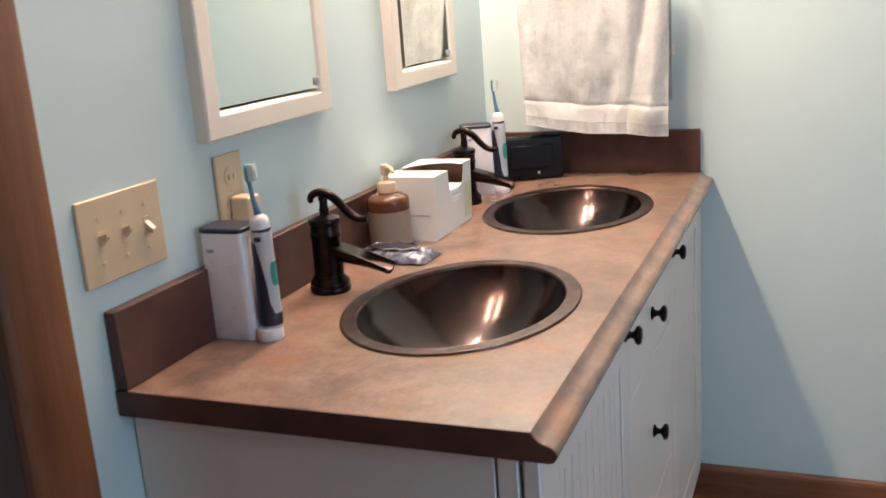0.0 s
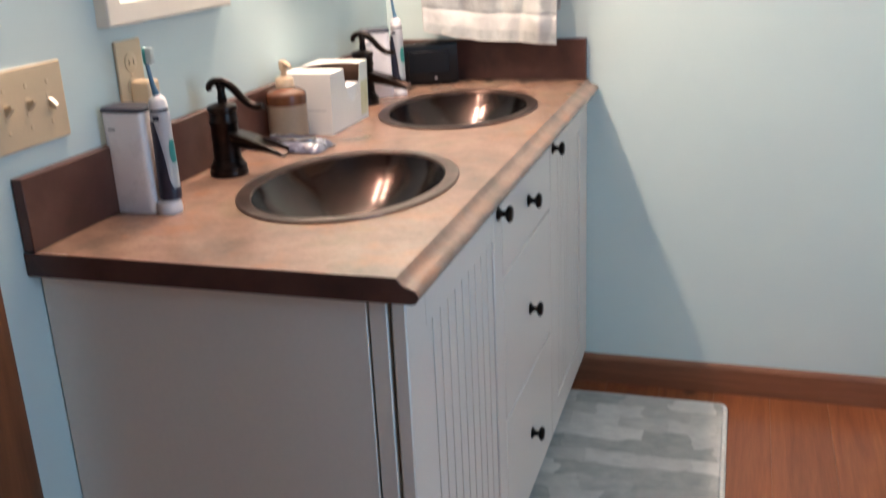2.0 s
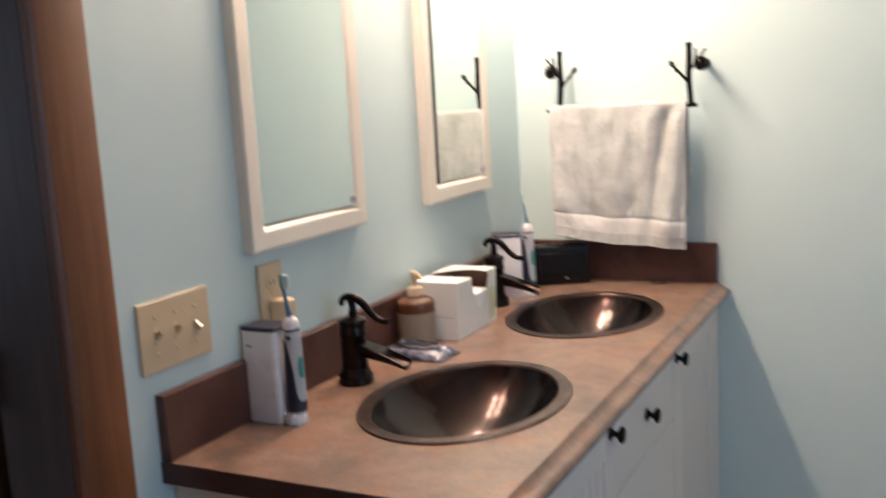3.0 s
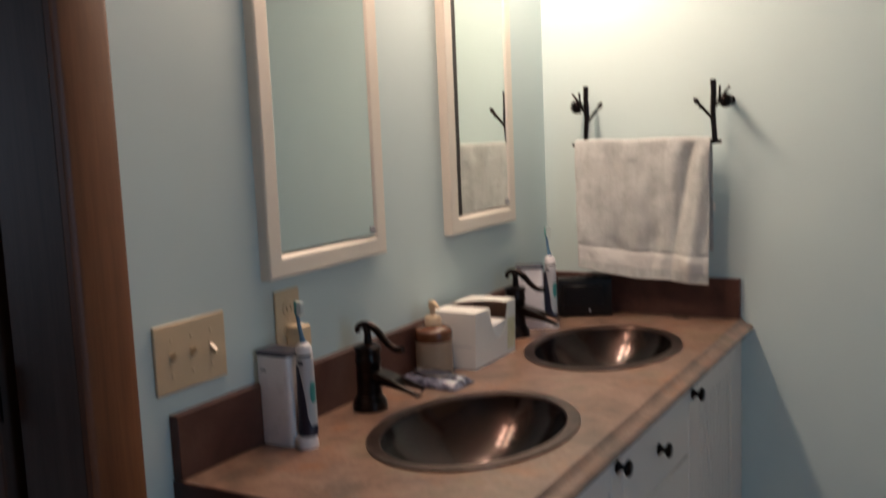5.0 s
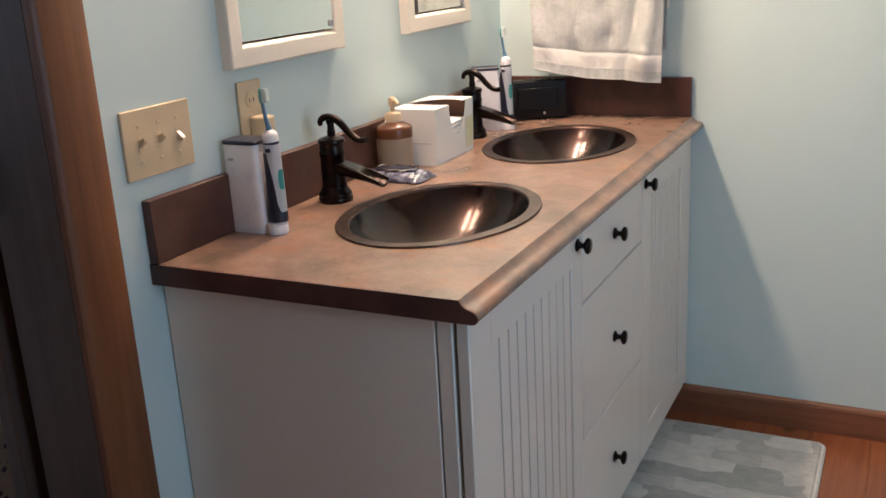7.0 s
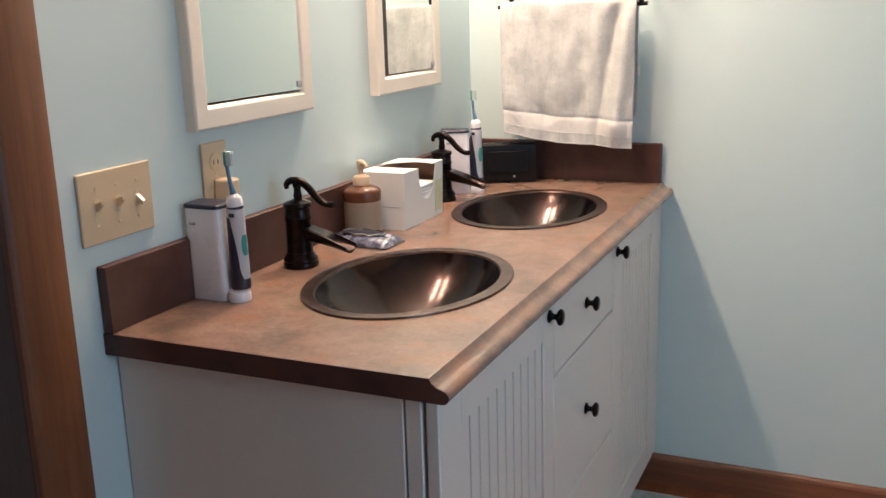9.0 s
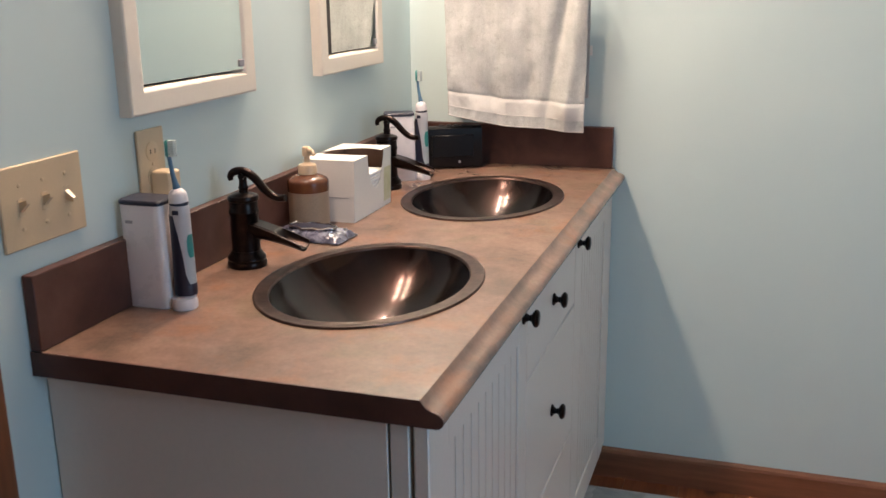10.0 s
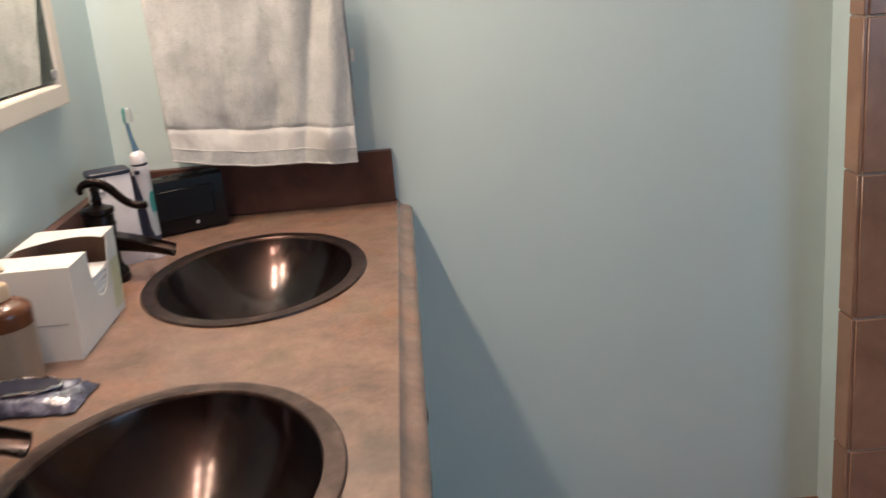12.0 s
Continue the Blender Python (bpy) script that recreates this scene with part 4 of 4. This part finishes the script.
def pinecone(at, size=1.35):
    core = [(0.003, -0.014), (0.0085, -0.010), (0.0115, -0.002), (0.0105, 0.006), (0.006, 0.012), (0.001, 0.014)]
    own = lathe([(r * size, z * size) for r, z in core], 14, at=at)
    for k in range(42):
        t = k / 41
        a, z = k * 2.39996, -0.012 + 0.024 * t
        r = 0.0125 * math.sqrt(max(0.02, 1 - (z / 0.0145) ** 2))
        p = Vector(at) + size * Vector((r * math.cos(a), r * math.sin(a), z))
        q = p + size * Vector((0.0028 * math.cos(a), 0.0028 * math.sin(a), 0.0022))
        side = size * Vector((-math.sin(a), math.cos(a), 0)) * 0.003
        v = [own.verts.new(c) for c in (p - side, p + side, q, p + Vector((0, 0, -0.003 * size)))]
        own.faces.new((v[0], v[1], v[2]))
        own.faces.new((v[0], v[2], v[3]))
        own.faces.new((v[1], v[3], v[2]))
    return own


def twig(pts, r0, r1, name, parent, knobby=0.0006):
    p = curve_pts(pts, 6)
    rn = random.Random(len(p) + int(1000 * abs(pts[0][0])))
    return part(name, tube(p, [r0 + (r1 - r0) * i / (len(p) - 1) + knobby * (rn.random() - 0.4) for i in range(len(p))], 10), M_BRONZE, parent)


for x, s in ((0.160, 1), (0.518, -1)):
    post = twig([(x - 0.004 * s, BARY, BARZ - 0.006), (x - 0.001 * s, BARY, BARZ + 0.035), (x + 0.002 * s, BARY, BARZ + 0.08), (x, BARY, BARZ + 0.125), (x + 0.001 * s, BARY, BARZ + 0.163)], 0.0070, 0.0076, "post", bar)
    twig([(x, BARY, BARZ + 0.058), (x + 0.018 * s, BARY - 0.004, BARZ + 0.078), (x + 0.043 * s, BARY - 0.006, BARZ + 0.106)], 0.0044, 0.0040, "branch", post)
    twig([(x + 0.024 * s, BARY - 0.005, BARZ + 0.089), (x + 0.037 * s, BARY - 0.009, BARZ + 0.091)], 0.0035, 0.003, "branch", post)
    twig([(x, BARY, BARZ + 0.088), (x - 0.014 * s, BARY - 0.002, BARZ + 0.108), (x - 0.018 * s, BARY - 0.004, BARZ + 0.146)], 0.0042, 0.003, "branch", post)
    twig([(x - 0.014 * s, BARY + 0.002, BARZ + 0.106), (x - 0.026 * s, BARY + 0.004, BARZ + 0.124), (x - 0.042 * s, BARY + 0.004, BARZ + 0.144)], 0.0036, 0.003, "branch", post)
    part("bud", lathe([(0.002, -0.010), (0.0062, -0.005), (0.0072, 0.001), (0.0045, 0.008), (0.001, 0.011)], 14), M_BRONZE, post, m=pose(x + 0.044 * s, BARY - 0.006, BARZ + 0.108, 0, 35 * s, 0))
    part("pinecone", pinecone((x - 0.029 * s, BARY + 0.004, BARZ + 0.107)), M_BRONZE, post)
    twig([(x - 0.029 * s, BARY + 0.01, BARZ + 0.107), (x - 0.029 * s, BARY + 0.03, BARZ + 0.107), (x - 0.029 * s, END - 0.004, BARZ + 0.107)], 0.006, 0.007, "wall_arm", post)
    part("wall_plate", lathe([(0.0125, 0), (0.0125, 0.003), (0.009, 0.006)], 24), M_BRONZE, post, m=pose(x - 0.029 * s, END - 0.0005, BARZ + 0.107, 90, 0, 0))


# towel over the rod
def towel_fold(u, low):
    """How far the cloth stands out from the wall, across (u) and down (low)."""
    f = 0.0052 * math.sin(u * 9.0 + 0.6) * low ** 0.7 + 0.0036 * math.sin(u * 21 + 1.9 + low * 1.5) * low ** 0.5
    def dent(cu, cl, wu, wl):
        return math.exp(-((u - cu) / wu) ** 2 - ((low - cl) / wl) ** 2)
    f += 0.014 * math.exp(-((u - 0.97 + 0.10 * low) / 0.06) ** 2) * (1 - 0.35 * low)
    f -= 0.027 * math.exp(-((u - 0.87 + 0.16 * low) / 0.042) ** 2) * (1 - 0.75 * low)
    f += 0.008 * math.exp(-((u - 0.76 + 0.14 * low) / 0.05) ** 2) * (1 - 0.5 * low)
    f += 0.005 * math.exp(-((u - 0.42) / 0.05) ** 2) - 0.005 * math.exp(-((u - 0.27) / 0.04) ** 2) * (1 - low)
    f += 0.013 * dent(0.09, 0.76, 0.10, 0.13) - 0.012 * dent(0.30, 0.80, 0.09, 0.07)
    f -= 0.012 * dent(0.60, 0.70, 0.05, 0.12) - 0.009 * dent(0.48, 0.66, 0.06, 0.2)
    f += 0.010 * dent(0.88, 0.86, 0.10, 0.09)
    f += 0.008 * noise.noise(Vector((u * 5.0, low * 2.6, 0.3))) * (0.25 + low)
    f += 0.0042 * noise.noise(Vector((u * 12, low * 6, 2.3))) + 0.0014 * noise.noise(Vector((u * 38, low * 30, 5.1)))
    f *= min(1.0, low / 0.10)
    return f


def towel_mesh():
    """Front fall, fold over the rod and a shorter back fall, with soft vertical folds and a sagging hem."""
    own = bmesh.new()
    nu, nv = 84, 120
    grid = []
    front_len, over, back_len = 0.365, 0.040, 0.30
    total = front_len + over + back_len
    for j in range(nv + 1):
        s = total * j / nv
        row = []
        for i in range(nu + 1):
            u = i / nu
            x = 0.128 + 0.384 * u
            hang = 0.0
            if s <= front_len:
                d = front_len - s
                low = d / front_len
                z = BARZ + 0.004 - d - 0.022 * low * u ** 0.6 + 0.016 * low * (1 - u) ** 3
                y = BARY - 0.011
                x += -0.005 * low * u + 0.024 * low * (1 - u) ** 1.5
                fold = towel_fold(u, low)
                curl = 0.016 * max(0, low - 0.80) / 0.20 * (1 - u) ** 2
                y -= 0.009 * low + fold * 0.9 + curl * 0.4 + 0.034 * low ** 0.7 * (1 - u) ** 4
                z += 0.012 * max(0, low - 0.85) / 0.15 * max(0, 0.35 - u) 
            elif s <= front_len + over:
                a = math.pi * (s - front_len) / over
                y, z = BARY - 0.011 * math.cos(a), BARZ + 0.004 + 0.008 * math.sin(a)
            else:
                d = s - front_len - over
                y, z = BARY + 0.012 + 0.003 * math.sin(u * 8) * d / back_len, BARZ + 0.004 - d
            if 0.067 < s < 0.0745:
                y += 0.0038
            z += 0.0015 * math.sin(u * 11)
            row.append(own.verts.new((x, y, z)))
        grid.append(row)
    for j in range(nv):
        s = total * (j + 0.5) / nv
        for i in range(nu):
            f = own.faces.new((grid[j][i], grid[j][i + 1], grid[j + 1][i + 1], grid[j + 1][i]))
            d = s
            f.material_index = 1 if 0.030 < d < 0.068 else 0
    return own


tow = thing("towel", pose(0, 0, 0), "grey-beige terry hand towel folded over the twig bar", "towel")
cl = part("cloth", towel_mesh(), (M_TOWEL, M_BAND), tow)
so = cl.modifiers.new("thick", "SOLIDIFY")
so.thickness, so.offset = 0.0045, 0.0
su = cl.modifiers.new("soft", "SUBSURF")
su.levels = su.render_levels = 1
def band_ridge(dz):
    pts = []
    for i in range(29):
        u = i / 28
        low = (0.365 - dz) / 0.365
        x = 0.128 + 0.384 * u - 0.005 * low * u + 0.024 * low * (1 - u) ** 1.5
        fold = towel_fold(u, low)
        curl = 0.016 * max(0, low - 0.80) / 0.20 * (1 - u) ** 2
        z = BARZ + 0.004 - (0.365 - dz) - 0.022 * low * u ** 0.6 + 0.016 * low * (1 - u) ** 3 + 0.012 * max(0, low - 0.85) / 0.15 * max(0, 0.35 - u) + 0.0015 * math.sin(u * 11)
        pts.append((x, BARY - 0.011 - 0.009 * low - fold * 0.9 - curl * 0.4 - 0.034 * low ** 0.7 * (1 - u) ** 4 - 0.002, z))
    return tube(pts, 0.0013, 8)
for dz in (0.003, 0.030):
    part("hem" if dz < 0.01 else "band_edge", band_ridge(dz), M_BAND, tow, "pale woven edge")
part("care_tag", box(0.513, 0.520, BARY + 0.006, BARY + 0.0075, 1.215, 1.240, 0.0004), M_CARD, tow, "small white care tag")

# ---- bath mat ----
def mat_mesh(hx, hy, r, h):
    def outline(inset, n=10):
        pts = []
        for cx, cy, a0 in ((hx - r, hy - r, 0), (-hx + r, hy - r, 90), (-hx + r, -hy + r, 180), (hx - r, -hy + r, 270)):
            for k in range(n + 1):
                a = radians(a0 + 90 * k / n)
                pts.append((cx + (r - inset) * math.cos(a), cy + (r - inset) * math.sin(a)))
        return pts
    return rings([[(*p, z) for p in outline(i)] for i, z in ((0.003, 0.0), (0.0, 0.004), (0.001, h - 0.004), (0.005, h)) ])
rug = thing("bath_mat", pose(0.752, 0.973, 0.001, 0, 0, 0.6), "grey-blue brushed pile bath mat lying before the vanity", "bath mat")
part("border", mat_mesh(0.245, 0.50, 0.03, 0.011), M_MATEDGE, rug, "pale woven border")
part("tufted_top", mat_mesh(0.234, 0.489, 0.024, 0.015), M_MAT, rug)

# ---- vanity lights over the mirrors ----
def make_light(m, label, glass):
    g = thing("vanity_light", m, label, "vanity light", "vanity lights")
    part("backplate", box(0.0, 0.025, -0.25, 0.25, -0.045, 0.045, 0.006, 3), M_BRONZE, g, weighted=True)
    for y in (-0.125, 0.0, 0.125):
        part("arm", tube(curve_pts([(0.024, y, 0.0), (0.07, y, 0.012), (0.115, y, 0.0), (0.122, y, -0.02)], 4), 0.007, 10), M_BRONZE, g)
        part("bulb", lathe([(0.010, -0.014), (0.020, -0.026), (0.036, -0.042), (0.041, -0.058), (0.038, -0.073), (0.022, -0.084), (0.002, -0.087)], 20, at=(0.122, y, 0)), glass, g, "lit frosted bulb")
    return g


make_light(pose(0, 0.4425, 2.135), "bronze bar light with three lit bulbs over the first mirror", M_BULB_DIM)
make_light(pose(0, 1.130, 2.135), "bronze bar light with three lit bulbs over the far mirror", M_BULB)

# ---- the unlit room ----
bed = thing("bed", pose(-1.15, -0.28, 0), "bed with a blue and white flowered quilt in the unlit room", "bed")
part("bed_frame", box(-0.50, 0.50, -0.85, 0.50, 0.08, 0.28, 0.01), M_DOOR, bed)
for x in (-0.44, 0.44):
    for y in (-0.78, 0.44):
        part("leg", box(x - 0.03, x + 0.03, y - 0.03, y + 0.03, 0, 0.085, 0.004), M_DOOR, bed)
part("quilt", box(-0.54, 0.54, -0.88, 0.54, 0.14, 0.51, 0.04, 4), M_QUILT, bed, "flowered quilt", weighted=True)
drs = thing("dresser", pose(-2.2, 0.95, 0), "dark wooden dresser with pale drawer pulls in the unlit room", "dresser")
part("body", box(-0.25, 0.25, -0.5, 0.5, 0.0, 0.80, 0.006), M_DOOR, drs)
for k in range(3):
    d = part("drawer", box(0.25, 0.268, -0.48, 0.48, 0.05 + 0.25 * k, 0.28 + 0.25 * k, 0.004), M_DOOR, drs)
    part("pull", tube([(0.28, -0.25, 0.18 + 0.25 * k), (0.29, 0, 0.18 + 0.25 * k), (0.28, 0.25, 0.18 + 0.25 * k)], 0.007, 8), M_CHROME, d, "pale metal pull")

# ---- shower tiles ----
shower = bpy.data.objects["wall_shower"]
TS, GR = 0.308, 0.004
Z0 = 0.308 * 3 - 4 * 0.308 + 0.2985
grout_side = part("grout", box(STUB - 0.006, STUB - 0.0005, stub_front - 0.006, 1.4675, 0, CEIL, 0), M_GROUT, shower, "cream grout")
part("grout", box(STUB - 0.0004, 1.80, stub_front - 0.006, stub_front - 0.0005, 0, CEIL, 0), M_GROUT, shower, "cream grout")


def tile_piece(sx, sy, sz):
    return box(-sx / 2, sx / 2, -sy / 2, sy / 2, -sz / 2, sz / 2, 0.002, 1)


side = face = None
k = 0
z = Z0 - TS
while z < CEIL - 0.02:
    lo, hi = max(0.0, z + GR / 2), min(CEIL, z + TS - GR / 2)
    if hi - lo > 0.05:
        whole = hi - lo > TS - GR - 0.001
        if whole and side:
            a, b = side.copy(), face.copy()
            scene.collection.objects.link(a), scene.collection.objects.link(b)
            a.matrix_basis, b.matrix_basis = pose(STUB - 0.0075, 1.4340, (lo + hi) / 2), pose(STUB + 0.145, stub_front - 0.0075, (lo + hi) / 2)
        else:
            a = part("tile", tile_piece(0.009, 0.062, hi - lo), M_TILE, shower, m=pose(STUB - 0.0075, 1.4340, (lo + hi) / 2))
            b = part("tile", tile_piece(0.296, 0.009, hi - lo), M_TILE, shower, m=pose(STUB + 0.145, stub_front - 0.0075, (lo + hi) / 2))
            if whole:
                side, face = a, b
    z += TS

# ---- floorboards ----
flo = tagged(new("floor"), "red-brown varnished knotty pine plank floor", "floor", kind="structure")
BW = 0.155
lengths = (1.9, 1.35, 2.2)
meshes = {}
rn = random.Random(11)
x = -3.08
while x < EAST - 0.01:
    w = min(BW, EAST - x)
    y, last = SOUTH, (END if x > 0.0 else END + 0.48)
    L = 0.5 + rn.random() * 0.9
    while y < last - 0.001:
        L = min(L, last - y)
        if last - y - L < 0.15:
            L = last - y
        key = (round(w, 4), round(L, 4))
        if key not in meshes:
            meshes[key] = part("floorboard", box(-w / 2 + 0.0001, w / 2 - 0.0001, 0.0001, L - 0.0001, -0.018, 0.0, 0.0005, 1), M_FLOOR, flo, m=pose(x + w / 2, y, 0)).data
        else:
            o = new("floorboard", meshes[key])
            o.parent = flo
            o.matrix_basis = pose(x + w / 2, y, 0)
        y += L
        L = lengths[rn.randrange(3)]
    x += BW
